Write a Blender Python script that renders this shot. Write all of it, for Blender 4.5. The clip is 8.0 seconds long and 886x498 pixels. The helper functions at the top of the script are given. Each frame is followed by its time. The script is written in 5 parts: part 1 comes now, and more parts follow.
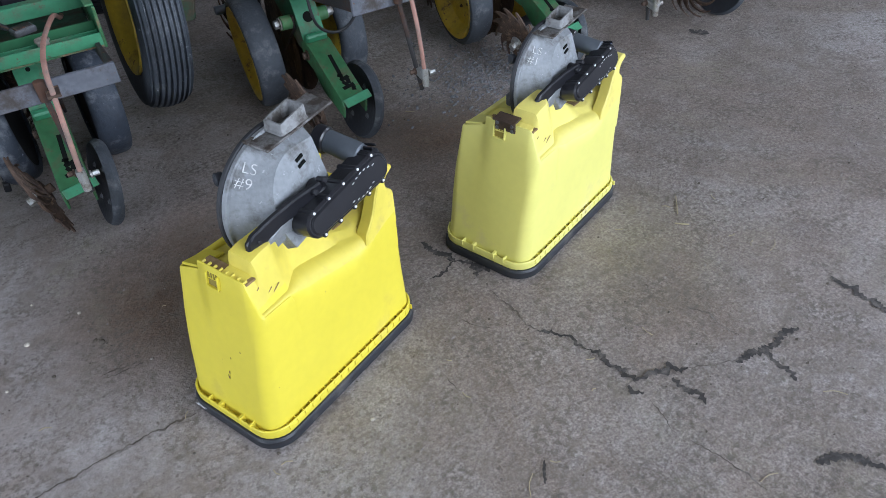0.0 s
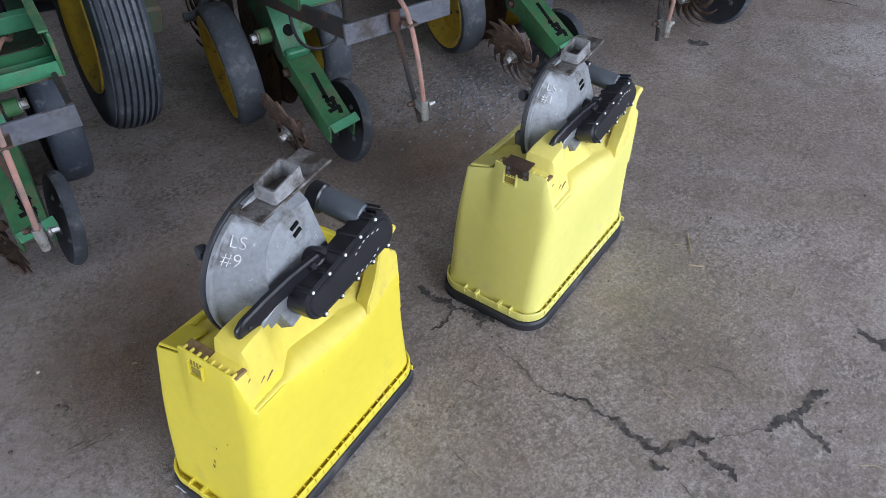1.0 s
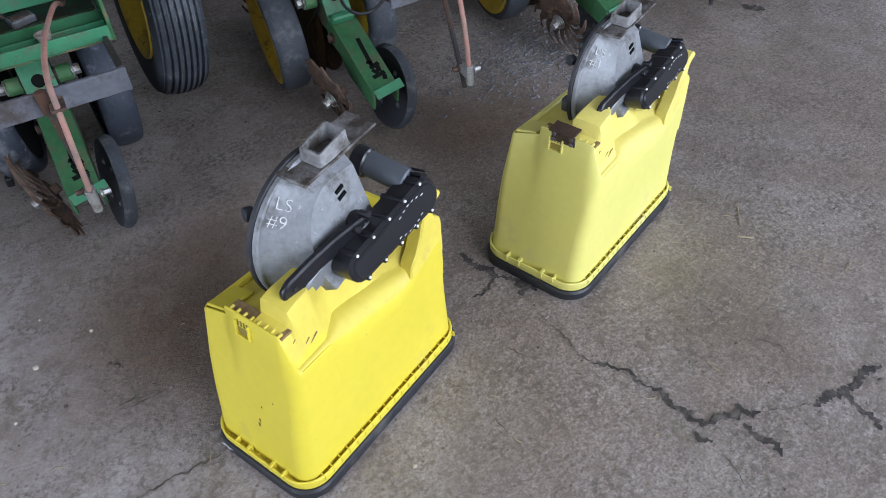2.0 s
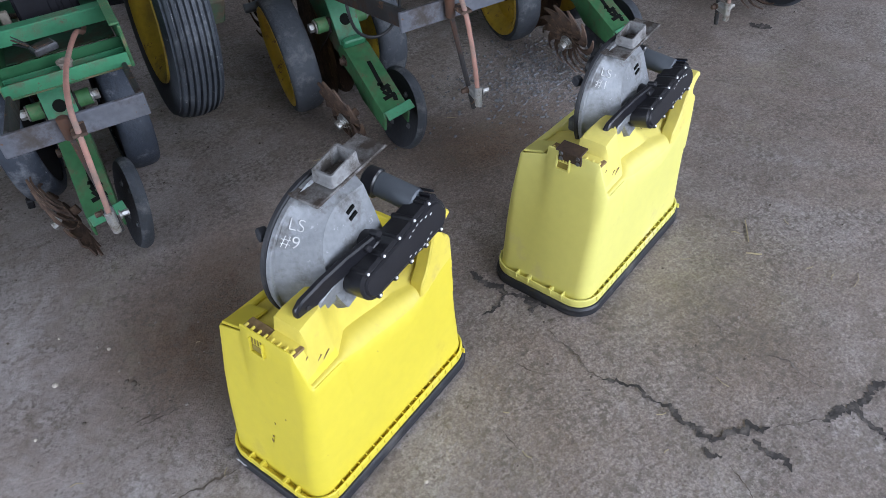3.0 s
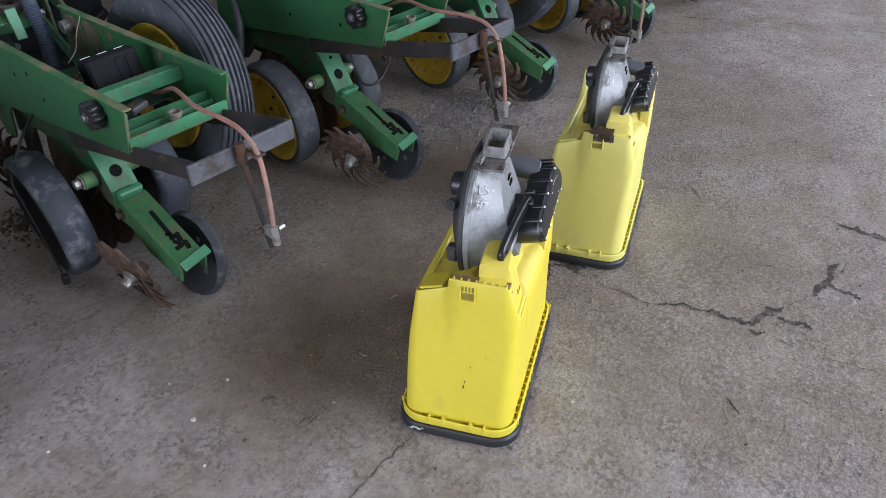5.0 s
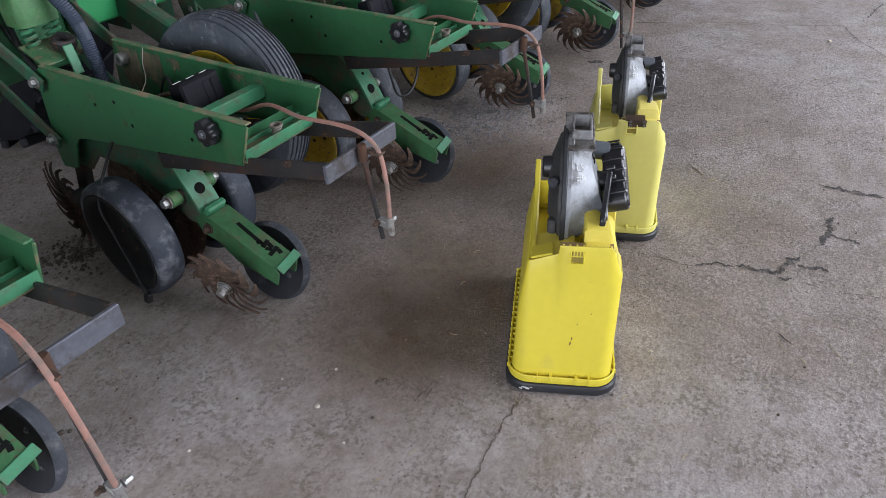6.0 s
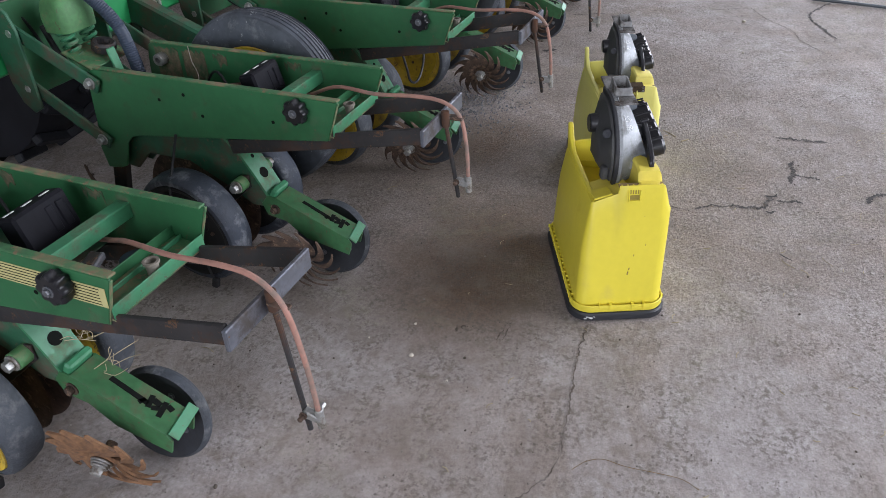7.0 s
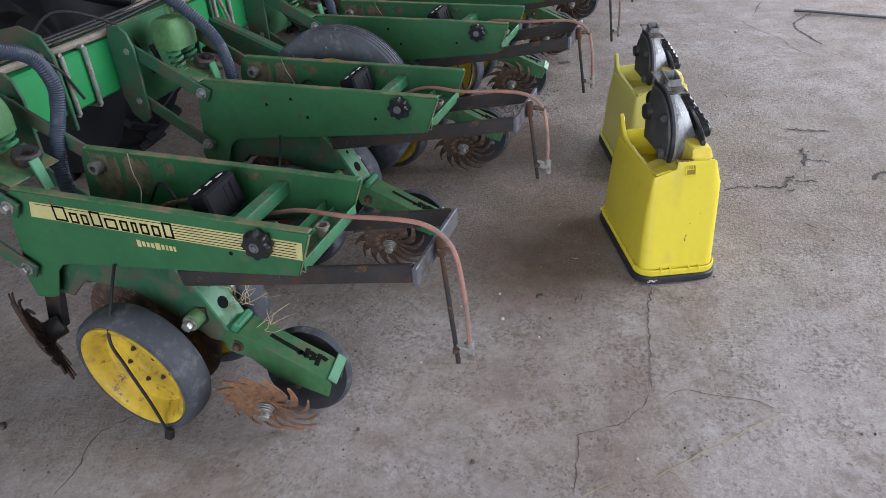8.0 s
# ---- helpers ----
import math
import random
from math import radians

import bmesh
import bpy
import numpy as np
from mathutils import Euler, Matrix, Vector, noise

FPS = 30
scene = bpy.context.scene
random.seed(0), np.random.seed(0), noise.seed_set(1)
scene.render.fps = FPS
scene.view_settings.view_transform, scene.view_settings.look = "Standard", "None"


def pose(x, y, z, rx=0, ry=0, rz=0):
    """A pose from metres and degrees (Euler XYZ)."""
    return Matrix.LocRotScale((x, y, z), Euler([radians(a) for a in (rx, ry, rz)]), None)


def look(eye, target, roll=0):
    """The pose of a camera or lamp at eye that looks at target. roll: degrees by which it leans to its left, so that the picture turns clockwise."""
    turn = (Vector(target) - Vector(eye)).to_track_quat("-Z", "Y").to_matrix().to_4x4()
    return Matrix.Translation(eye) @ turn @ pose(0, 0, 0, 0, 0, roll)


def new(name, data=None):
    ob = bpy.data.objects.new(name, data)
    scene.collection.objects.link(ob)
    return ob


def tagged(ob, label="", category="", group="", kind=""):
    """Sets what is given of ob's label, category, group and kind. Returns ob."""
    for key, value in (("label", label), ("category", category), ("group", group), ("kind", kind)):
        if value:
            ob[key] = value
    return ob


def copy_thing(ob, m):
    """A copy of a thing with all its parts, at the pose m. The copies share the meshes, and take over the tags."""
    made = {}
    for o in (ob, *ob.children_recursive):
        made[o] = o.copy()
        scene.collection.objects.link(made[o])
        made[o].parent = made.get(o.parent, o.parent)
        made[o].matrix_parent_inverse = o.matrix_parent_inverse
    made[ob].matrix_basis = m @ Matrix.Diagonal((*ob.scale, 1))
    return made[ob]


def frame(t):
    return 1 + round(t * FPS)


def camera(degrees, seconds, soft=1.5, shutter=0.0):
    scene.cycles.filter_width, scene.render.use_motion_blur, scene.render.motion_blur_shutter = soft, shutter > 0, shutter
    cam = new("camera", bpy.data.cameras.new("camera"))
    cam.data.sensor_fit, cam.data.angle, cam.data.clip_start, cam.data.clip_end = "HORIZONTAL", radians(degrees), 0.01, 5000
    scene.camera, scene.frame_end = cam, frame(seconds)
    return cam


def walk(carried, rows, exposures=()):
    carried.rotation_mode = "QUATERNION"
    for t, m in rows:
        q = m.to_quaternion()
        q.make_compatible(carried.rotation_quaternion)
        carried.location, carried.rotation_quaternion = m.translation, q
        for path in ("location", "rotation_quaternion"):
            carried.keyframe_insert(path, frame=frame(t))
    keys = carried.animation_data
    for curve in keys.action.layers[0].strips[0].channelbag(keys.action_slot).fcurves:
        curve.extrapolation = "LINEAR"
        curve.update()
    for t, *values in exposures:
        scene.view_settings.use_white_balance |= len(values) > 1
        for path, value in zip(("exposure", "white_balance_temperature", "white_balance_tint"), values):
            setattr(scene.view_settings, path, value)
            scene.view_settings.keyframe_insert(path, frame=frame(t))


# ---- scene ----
cam = camera(63.0, 8.0, soft=0.5)
PATH = [
    (0, (0.795, -1.817, 1.187), (1.499, -0.463, -0.106), -4.4),
    (0.5, (0.820, -1.625, 1.229), (1.602, -0.318, -0.067), -4.3),
    (1, (0.839, -1.588, 1.217), (1.601, -0.321, -0.129), -2.1),
    (1.5, (0.834, -1.587, 1.205), (1.519, -0.329, -0.191), -2.7),
    (3, (0.830, -1.606, 1.223), (1.455, -0.280, -0.138), -5.6),
    (3.5, (0.775, -1.641, 1.262), (1.539, -0.312, -0.023), -4.8),
    (4, (0.603, -1.694, 1.259), (1.601, -0.401, 0.105), -3.6),
    (4.5, (0.360, -1.637, 1.266), (1.438, -0.420, 0.102), -3.4),
    (4.7, (0.235, -1.566, 1.259), (1.352, -0.414, 0.065), -2.6),
    (5.8, (-0.271, -1.347, 1.291), (1.047, -0.393, 0.128), -2.8),
    (6, (-0.349, -1.284, 1.306), (1.001, -0.361, 0.155), -2.9),
    (6.5, (-0.574, -1.080, 1.308), (0.864, -0.283, 0.168), -2.6),
    (7, (-0.788, -1.003, 1.321), (0.716, -0.329, 0.189), -2.6),
    (7.5, (-1.003, -0.947, 1.342), (0.548, -0.366, 0.221), -2.5),
    (8, (-1.194, -0.804, 1.361), (0.379, -0.189, 0.289), -3.5),
]
walk(cam, [(t, look(eye, target, roll)) for t, eye, target, roll in PATH],
     [(0, -0.04, 5560, 8), (1, -0.05, 5700, 11), (3, -0.02, 5660, 11), (4.5, 0.02, 5880, 12), (6.0, 0.04, 6120, 13), (8, 0.12, 6160, 13)])

# ---- light ----
scene.view_settings.exposure = 0.0
world = bpy.data.worlds.new("world")
scene.world = world
world.use_nodes = True
wn = world.node_tree
sky = wn.nodes.new("ShaderNodeTexSky")
sky.sky_type, sky.sun_disc = "NISHITA", False
sky.sun_elevation, sky.sun_rotation = radians(38), radians(200)
wn.links.new(sky.outputs["Color"], wn.nodes["Background"].inputs["Color"])
wn.nodes["Background"].inputs["Strength"].default_value = 0.12


def area_lamp(name, eye, target, sx, sy, watts, colour):
    data = bpy.data.lights.new(name, "AREA")
    data.shape, data.size, data.size_y, data.energy, data.color = "RECTANGLE", sx, sy, watts, colour
    ob = new(name, data)
    ob.matrix_world = look(eye, target)
    return ob


# daylight through the open front of the shed behind the camera
area_lamp("door_daylight", (3.9, -7.1, 2.9), (1.9, 0, 0.3), 6.8, 3.6, 740, (0.955, 0.965, 1.0))
# fill lamp added in the west opening to lift the left side
area_lamp("west_fill", (-6.9, -1.5, 2.2), (0.0, -0.6, 0.3), 5.0, 4.0, 400, (0.95, 0.965, 1.0))
area_lamp("end_door_daylight", (15.5, -2.6, 3.2), (0.8, -0.8, 0.0), 4.2, 3.6, 680, (0.95, 0.955, 1.0))


# ---- materials ----
def material(name, colour, rough=0.6, metal=0.0, vary=0.15, scale=6.0, fine=60.0, bump=0.1, dirt=None, dirt_amount=0.0,
             dirt_scale=4.0, rough_vary=0.15, spec=0.5, per_object=0.0, chips=None, chip_scale=45, chip_amount=0.3, dust=None):
    """Base colour that varies at two scales, with an optional layer of dirt or rust in patches."""
    m = bpy.data.materials.new(name)
    m.use_nodes = True
    nt = m.node_tree
    n, l = nt.nodes, nt.links
    bsdf = n["Principled BSDF"]
    coord = n.new("ShaderNodeTexCoord")
    where = coord.outputs["Object"]
    big, small = n.new("ShaderNodeTexNoise"), n.new("ShaderNodeTexNoise")
    for node, sc, det in ((big, scale, 4), (small, fine, 6)):
        node.inputs["Scale"].default_value, node.inputs["Detail"].default_value = sc, det
        l.new(where, node.inputs["Vector"])
    dark, light = [c * (1 - vary) for c in colour], [min(1, c * (1 + vary)) for c in colour]
    both = n.new("ShaderNodeMath")
    both.operation = "MULTIPLY_ADD"
    both.inputs[1].default_value, both.inputs[2].default_value = 0.45, 0.0
    l.new(small.outputs["Fac"], both.inputs[0])
    add = n.new("ShaderNodeMath")
    add.operation = "MULTIPLY_ADD"
    add.inputs[1].default_value = 0.75
    l.new(big.outputs["Fac"], add.inputs[0])
    l.new(both.outputs[0], add.inputs[2])
    ramp = n.new("ShaderNodeValToRGB")
    ramp.color_ramp.elements[0].position, ramp.color_ramp.elements[1].position = 0.38, 0.82
    ramp.color_ramp.elements[0].color, ramp.color_ramp.elements[1].color = (*dark, 1), (*light, 1)
    l.new(add.outputs[0], ramp.inputs["Fac"])
    out = ramp.outputs["Color"]
    if per_object:
        info, hsv = n.new("ShaderNodeObjectInfo"), n.new("ShaderNodeHueSaturation")
        mr = n.new("ShaderNodeMapRange")
        mr.inputs["To Min"].default_value, mr.inputs["To Max"].default_value = 1 - per_object, 1 + per_object
        l.new(info.outputs["Random"], mr.inputs["Value"])
        l.new(mr.outputs[0], hsv.inputs["Value"])
        l.new(out, hsv.inputs["Color"])
        out = hsv.outputs["Color"]
    rough_in = n.new("ShaderNodeMapRange")
    rough_in.inputs["To Min"].default_value, rough_in.inputs["To Max"].default_value = max(0.03, rough - rough_vary), min(1, rough + rough_vary)
    l.new(add.outputs[0], rough_in.inputs["Value"])
    rough_out = rough_in.outputs[0]
    if dirt:
        spots = n.new("ShaderNodeTexNoise")
        spots.inputs["Scale"].default_value, spots.inputs["Detail"].default_value, spots.inputs["Roughness"].default_value = dirt_scale, 9, 0.68
        l.new(where, spots.inputs["Vector"])
        mask = n.new("ShaderNodeValToRGB")
        centre = 0.72 - 0.42 * dirt_amount
        mask.color_ramp.elements[0].position, mask.color_ramp.elements[1].position = centre - 0.06, centre + 0.1
        l.new(spots.outputs["Fac"], mask.inputs["Fac"])
        mix = n.new("ShaderNodeMix")
        mix.data_type = "RGBA"
        l.new(mask.outputs["Color"], mix.inputs["Factor"])
        l.new(out, mix.inputs["A"])
        mix.inputs["B"].default_value = (*dirt, 1)
        out = mix.outputs["Result"]
        mix2 = n.new("ShaderNodeMix")
        l.new(mask.outputs["Color"], mix2.inputs["Factor"])
        l.new(rough_out, mix2.inputs["A"])
        mix2.inputs["B"].default_value = 0.92
        rough_out = mix2.outputs["Result"]
    # small chips of bare metal or rust, and a thin film of dust in streaks
    for tint, sc, amount, soft, most in ((chips, chip_scale, chip_amount, 0.03, 0.9), (dust, 11.0, 0.45, 0.2, 0.55)):
        if tint:
            spots = n.new("ShaderNodeTexNoise")
            spots.inputs["Scale"].default_value, spots.inputs["Detail"].default_value, spots.inputs["Roughness"].default_value = sc, 8, 0.75
            l.new(where, spots.inputs["Vector"])
            mask = n.new("ShaderNodeMapRange")
            mask.inputs["From Min"].default_value = 0.72 - 0.3 * amount
            mask.inputs["From Max"].default_value = mask.inputs["From Min"].default_value + soft
            mask.inputs["To Max"].default_value = most
            l.new(spots.outputs["Fac"], mask.inputs["Value"])
            mix = n.new("ShaderNodeMix")
            mix.data_type = "RGBA"
            l.new(mask.outputs[0], mix.inputs["Factor"])
            l.new(out, mix.inputs["A"])
            mix.inputs["B"].default_value = (*tint, 1)
            out = mix.outputs["Result"]
    l.new(out, bsdf.inputs["Base Color"])
    l.new(rough_out, bsdf.inputs["Roughness"])
    bsdf.inputs["Metallic"].default_value = metal
    bsdf.inputs["Specular IOR Level"].default_value = spec
    if bump:
        b = n.new("ShaderNodeBump")
        b.inputs["Strength"].default_value, b.inputs["Distance"].default_value = bump, 0.004
        l.new(small.outputs["Fac"], b.inputs["Height"])
        l.new(b.outputs[0], bsdf.inputs["Normal"])
    return m


GREEN = material("green paint", (0.024, 0.115, 0.044), 0.45, vary=0.2, scale=5, fine=50, bump=0.08, dirt=(0.075, 0.085, 0.045), dirt_amount=0.2, dirt_scale=12, chips=(0.11, 0.075, 0.045), chip_scale=40, chip_amount=0.25, dust=(0.1, 0.11, 0.07))
MUD = material("dried tan mud", (0.125, 0.1, 0.06), 0.9, vary=0.4, scale=22, fine=120, bump=0.3, dirt=(0.04, 0.075, 0.035), dirt_amount=0.5, dirt_scale=26)
GREEN_DARK = material("grimy green paint", (0.017, 0.084, 0.043), 0.55, vary=0.35, scale=7, fine=60, bump=0.1, dirt=(0.085, 0.065, 0.045), dirt_amount=0.45, dirt_scale=9, chips=(0.1, 0.075, 0.05), chip_scale=32, chip_amount=0.42, dust=(0.08, 0.085, 0.06))
GREEN_LIGHT = material("fresh green paint", (0.045, 0.195, 0.095), 0.42, vary=0.25, scale=9, fine=70, bump=0.06, dirt=(0.1, 0.115, 0.07), dirt_amount=0.36, dirt_scale=16, chips=(0.1, 0.075, 0.045), chip_scale=42, chip_amount=0.4, dust=(0.13, 0.2, 0.12))
GREEN_BAR = material("clean bright green paint", (0.014, 0.23, 0.068), 0.4, vary=0.12, scale=4, fine=50, bump=0.05, dirt=(0.12, 0.13, 0.08), dirt_amount=0.12, dirt_scale=8)
GREEN_ARM = material("grimy yellowed green paint", (0.034, 0.120, 0.044), 0.55, vary=0.35, scale=8, fine=60, bump=0.1, dirt=(0.085, 0.085, 0.045), dirt_amount=0.42, dirt_scale=12, chips=(0.1, 0.065, 0.04), chip_scale=34, chip_amount=0.42, dust=(0.09, 0.11, 0.06))
GREEN_WORN = material("worn green edge", (0.05, 0.15, 0.062), 0.55, vary=0.4, scale=14, fine=90, bump=0.15, dirt=(0.2, 0.145, 0.085), dirt_amount=0.48, dirt_scale=14, chips=(0.18, 0.12, 0.07), chip_scale=36, chip_amount=0.5, dust=(0.12, 0.14, 0.09))
GREEN_PALE = material("dusty green casting", (0.06, 0.17, 0.06), 0.6, vary=0.35, scale=14, fine=80, bump=0.15, dirt=(0.17, 0.18, 0.1), dirt_amount=0.3, dirt_scale=18, chips=(0.09, 0.07, 0.04), chip_scale=40, chip_amount=0.4)
STEEL_DARK = material("dark mill steel", (0.036, 0.034, 0.035), 0.55, 0.4, vary=0.35, scale=9, fine=70, bump=0.1, dirt=(0.1, 0.05, 0.03), dirt_amount=0.35, dirt_scale=7, chips=(0.14, 0.075, 0.04), chip_scale=30, chip_amount=0.45)
STEEL = material("bare grey steel", (0.15, 0.155, 0.17), 0.45, 0.55, vary=0.35, scale=14, fine=80, bump=0.1, dirt=(0.09, 0.075, 0.065), dirt_amount=0.38, dirt_scale=12)
ZINC = material("zinc plated steel", (0.36, 0.36, 0.35), 0.42, 0.7, vary=0.3, scale=30, fine=120, bump=0.06, dirt=(0.16, 0.13, 0.1), dirt_amount=0.38, dirt_scale=30)
RUST = material("rusty steel", (0.088, 0.056, 0.04), 0.72, 0.25, vary=0.55, scale=22, fine=90, bump=0.35, dirt=(0.045, 0.033, 0.028), dirt_amount=0.45, dirt_scale=15, chips=(0.2, 0.13, 0.085), chip_scale=40, chip_amount=0.5)
RUST_DARK = material("dark rusted steel", (0.06, 0.036, 0.025), 0.75, 0.2, vary=0.5, scale=20, fine=90, bump=0.35, dirt=(0.025, 0.02, 0.018), dirt_amount=0.4, dirt_scale=14, chips=(0.13, 0.085, 0.06), chip_scale=36, chip_amount=0.4)
RUST_ORANGE = material("mud caked rust", (0.18, 0.092, 0.045), 0.85, 0.0, vary=0.5, scale=20, fine=80, bump=0.5, dirt=(0.09, 0.055, 0.038), dirt_amount=0.45, dirt_scale=16)
RUBBER = material("worn black rubber", (0.022, 0.024, 0.03), 0.7, vary=0.4, scale=9, fine=70, bump=0.4, dirt=(0.11, 0.11, 0.115), dirt_amount=0.2, dirt_scale=9)
RUBBER_GREY = material("scuffed grey rubber", (0.046, 0.052, 0.063), 0.7, vary=0.3, scale=9, fine=95, bump=0.6, dirt=(0.13, 0.135, 0.142), dirt_amount=0.32, dirt_scale=20, chips=(0.34, 0.35, 0.37), chip_scale=34, chip_amount=0.22, dust=(0.17, 0.165, 0.155))
RUBBER_BLUE = material("dark scuffed rubber", (0.03, 0.037, 0.052), 0.6, vary=0.35, scale=10, fine=90, bump=0.5, dirt=(0.17, 0.18, 0.2), dirt_amount=0.32, dirt_scale=16, chips=(0.33, 0.34, 0.37), chip_scale=26, chip_amount=0.24)
TYRE = material("ribbed tyre rubber", (0.05, 0.057, 0.07), 0.6, vary=0.45, scale=9, fine=60, bump=0.3, dirt=(0.17, 0.18, 0.195), dirt_amount=0.27, dirt_scale=13, chips=(0.3, 0.31, 0.32), chip_scale=42, chip_amount=0.26)
YELLOW_RIM = material("yellow rim paint", (0.52, 0.36, 0.03), 0.5, vary=0.28, scale=9, fine=60, bump=0.12, dirt=(0.25, 0.165, 0.05), dirt_amount=0.34, dirt_scale=15, chips=(0.14, 0.08, 0.035), chip_scale=34, chip_amount=0.42, dust=(0.4, 0.31, 0.12))
BLACK_RIM = material("dirty black rim", (0.014, 0.014, 0.015), 0.75, vary=0.3, scale=8, fine=60, bump=0.1, dirt=(0.05, 0.045, 0.04), dirt_amount=0.3, dirt_scale=10, spec=0.3)
YELLOW = material("bright yellow polyethylene", (0.7, 0.585, 0.045), 0.45, vary=0.06, scale=4, fine=45, bump=0.04, dirt=(0.62, 0.5, 0.09), dirt_amount=0.12, dirt_scale=5, rough_vary=0.08, chips=(0.45, 0.33, 0.06), chip_scale=60, chip_amount=0.16)
YELLOW_TOP = material("dust rubbed yellow polyethylene", (0.68, 0.56, 0.075), 0.52, vary=0.1, scale=9, fine=60, bump=0.08, dirt=(0.56, 0.44, 0.12), dirt_amount=0.28, dirt_scale=10)
FADED = material("sun faded yellow polyethylene", (0.72, 0.67, 0.18), 0.45, vary=0.05, scale=4, fine=45, bump=0.04, dirt=(0.66, 0.58, 0.26), dirt_amount=0.18, dirt_scale=6, rough_vary=0.08)
FADED_TOP = material("dusty faded yellow polyethylene", (0.74, 0.64, 0.15), 0.52, vary=0.1, scale=9, fine=60, bump=0.08, dirt=(0.6, 0.5, 0.18), dirt_amount=0.28, dirt_scale=10)
LID = material("black lid plastic", (0.02, 0.021, 0.025), 0.5, vary=0.2, scale=12, fine=70, bump=0.1, dirt=(0.075, 0.07, 0.065), dirt_amount=0.28, dirt_scale=9)
PLASTIC = material("black moulded plastic", (0.012, 0.012, 0.015), 0.3, vary=0.2, scale=12, fine=80, bump=0.06, dirt=(0.08, 0.075, 0.07), dirt_amount=0.15, dirt_scale=14)
METER_BLACK = material("dusty black meter cover", (0.045, 0.045, 0.046), 0.5, vary=0.3, scale=12, fine=80, bump=0.1, dirt=(0.12, 0.12, 0.11), dirt_amount=0.35, dirt_scale=10)
ALU = material("cast aluminium", (0.27, 0.283, 0.297), 0.48, 0.4, vary=0.25, scale=9, fine=120, bump=0.12, dirt=(0.15, 0.145, 0.14), dirt_amount=0.4, dirt_scale=18, chips=(0.42, 0.43, 0.45), chip_scale=55, chip_amount=0.32)
ALU_DIRTY = material("oily cast plate", (0.2, 0.195, 0.19), 0.5, 0.4, vary=0.4, scale=24, fine=100, bump=0.25, dirt=(0.055, 0.043, 0.034), dirt_amount=0.58, dirt_scale=18)
ALU_PALE = material("pale cast aluminium", (0.25, 0.25, 0.25), 0.55, 0.3, vary=0.3, scale=22, fine=110, bump=0.2, dirt=(0.09, 0.08, 0.07), dirt_amount=0.46, dirt_scale=22)
MOTOR = material("grey motor can", (0.1, 0.112, 0.128), 0.45, 0.3, vary=0.15, scale=10, fine=90, bump=0.05, dirt=(0.14, 0.14, 0.14), dirt_amount=0.15, dirt_scale=14)
WHITE = material("white mark", (0.75, 0.75, 0.74), 0.5, vary=0.08)
CHALK = material("chalk", (0.52, 0.52, 0.515), 0.9, vary=0.4, scale=90, dirt=(0.25, 0.26, 0.28), dirt_amount=0.25, dirt_scale=120)
CREAM = material("cream decal", (0.46, 0.42, 0.19), 0.55, vary=0.15, scale=14, dirt=(0.2, 0.2, 0.1), dirt_amount=0.2, dirt_scale=20)
INK_AND_HOLE = material("black decal ink and hole shade", (0.008, 0.009, 0.008), 0.9, spec=0.08)
SHELF_DUST = material("brown caked dust", (0.2, 0.13, 0.055), 0.9, vary=0.4, scale=40, fine=140, bump=0.4)
SLOT = material("shaded yellow slot", (0.26, 0.2, 0.03), 0.7)
STEEL_BAR = material("dark blue grey bar", (0.135, 0.143, 0.169), 0.42, 0.5, vary=0.35, scale=12, fine=80, bump=0.1, dirt=(0.07, 0.055, 0.045), dirt_amount=0.4, dirt_scale=11, chips=(0.15, 0.09, 0.055), chip_scale=34, chip_amount=0.38, dust=(0.17, 0.17, 0.175))
HOSE_PINK = material("faded red rubber hose", (0.322, 0.167, 0.129), 0.65, vary=0.22, scale=14, fine=80, bump=0.1, dirt=(0.2, 0.145, 0.12), dirt_amount=0.4, dirt_scale=16)
HOSE_GREY = material("grey vacuum hose", (0.03, 0.041, 0.064), 0.5, vary=0.25, scale=12, fine=60, bump=0.06, dirt=(0.1, 0.1, 0.1), dirt_amount=0.18, dirt_scale=12, spec=0.35)
HOSE_OLD = material("dusty pale hose", (0.22, 0.195, 0.16), 0.8, vary=0.3, scale=20)
CABLE = material("black cable", (0.012, 0.012, 0.014), 0.5)
STRAW = material("dry straw", (0.36, 0.3, 0.19), 0.85, vary=0.3, scale=30)
MODULE = material("matt black plastic", (0.008, 0.008, 0.011), 0.65, vary=0.3, scale=15, fine=90, bump=0.03, spec=0.12, rough_vary=0.05)
RUST_PLATE = material("rusty brown hinge plate", (0.07, 0.045, 0.03), 0.65, 0.3, vary=0.5, scale=40, fine=140, bump=0.3)
BLUE = material("blue sticker", (0.05, 0.16, 0.4), 0.4, vary=0.15)
STONE = material("grey grit", (0.2, 0.175, 0.155), 0.9, vary=0.35, scale=40, fine=200, bump=0.2, per_object=0.2)
GRAVEL = material("blue grey gravel", (0.14, 0.14, 0.15), 0.9, vary=0.4, scale=60, fine=200, bump=0.2)
DIRT = material("dark soil crumbs", (0.085, 0.07, 0.055), 0.95, vary=0.4, scale=40, fine=200, bump=0.3)
CRACK_FAINT = material("dusty hairline crack", (0.1, 0.08, 0.064), 0.9, vary=0.5, scale=30, fine=150, bump=0.3, dirt=(0.2, 0.175, 0.158), dirt_amount=0.48, dirt_scale=24)
CRACK = material("oil darkened crack", (0.04, 0.035, 0.033), 0.85, vary=0.5, scale=25, fine=120, bump=0.6, dirt=(0.13, 0.115, 0.105), dirt_amount=0.42, dirt_scale=38)
WALL = material("weathered sheet wall", (0.42, 0.415, 0.41), 0.6, vary=0.1, scale=2, fine=30, bump=0.05)


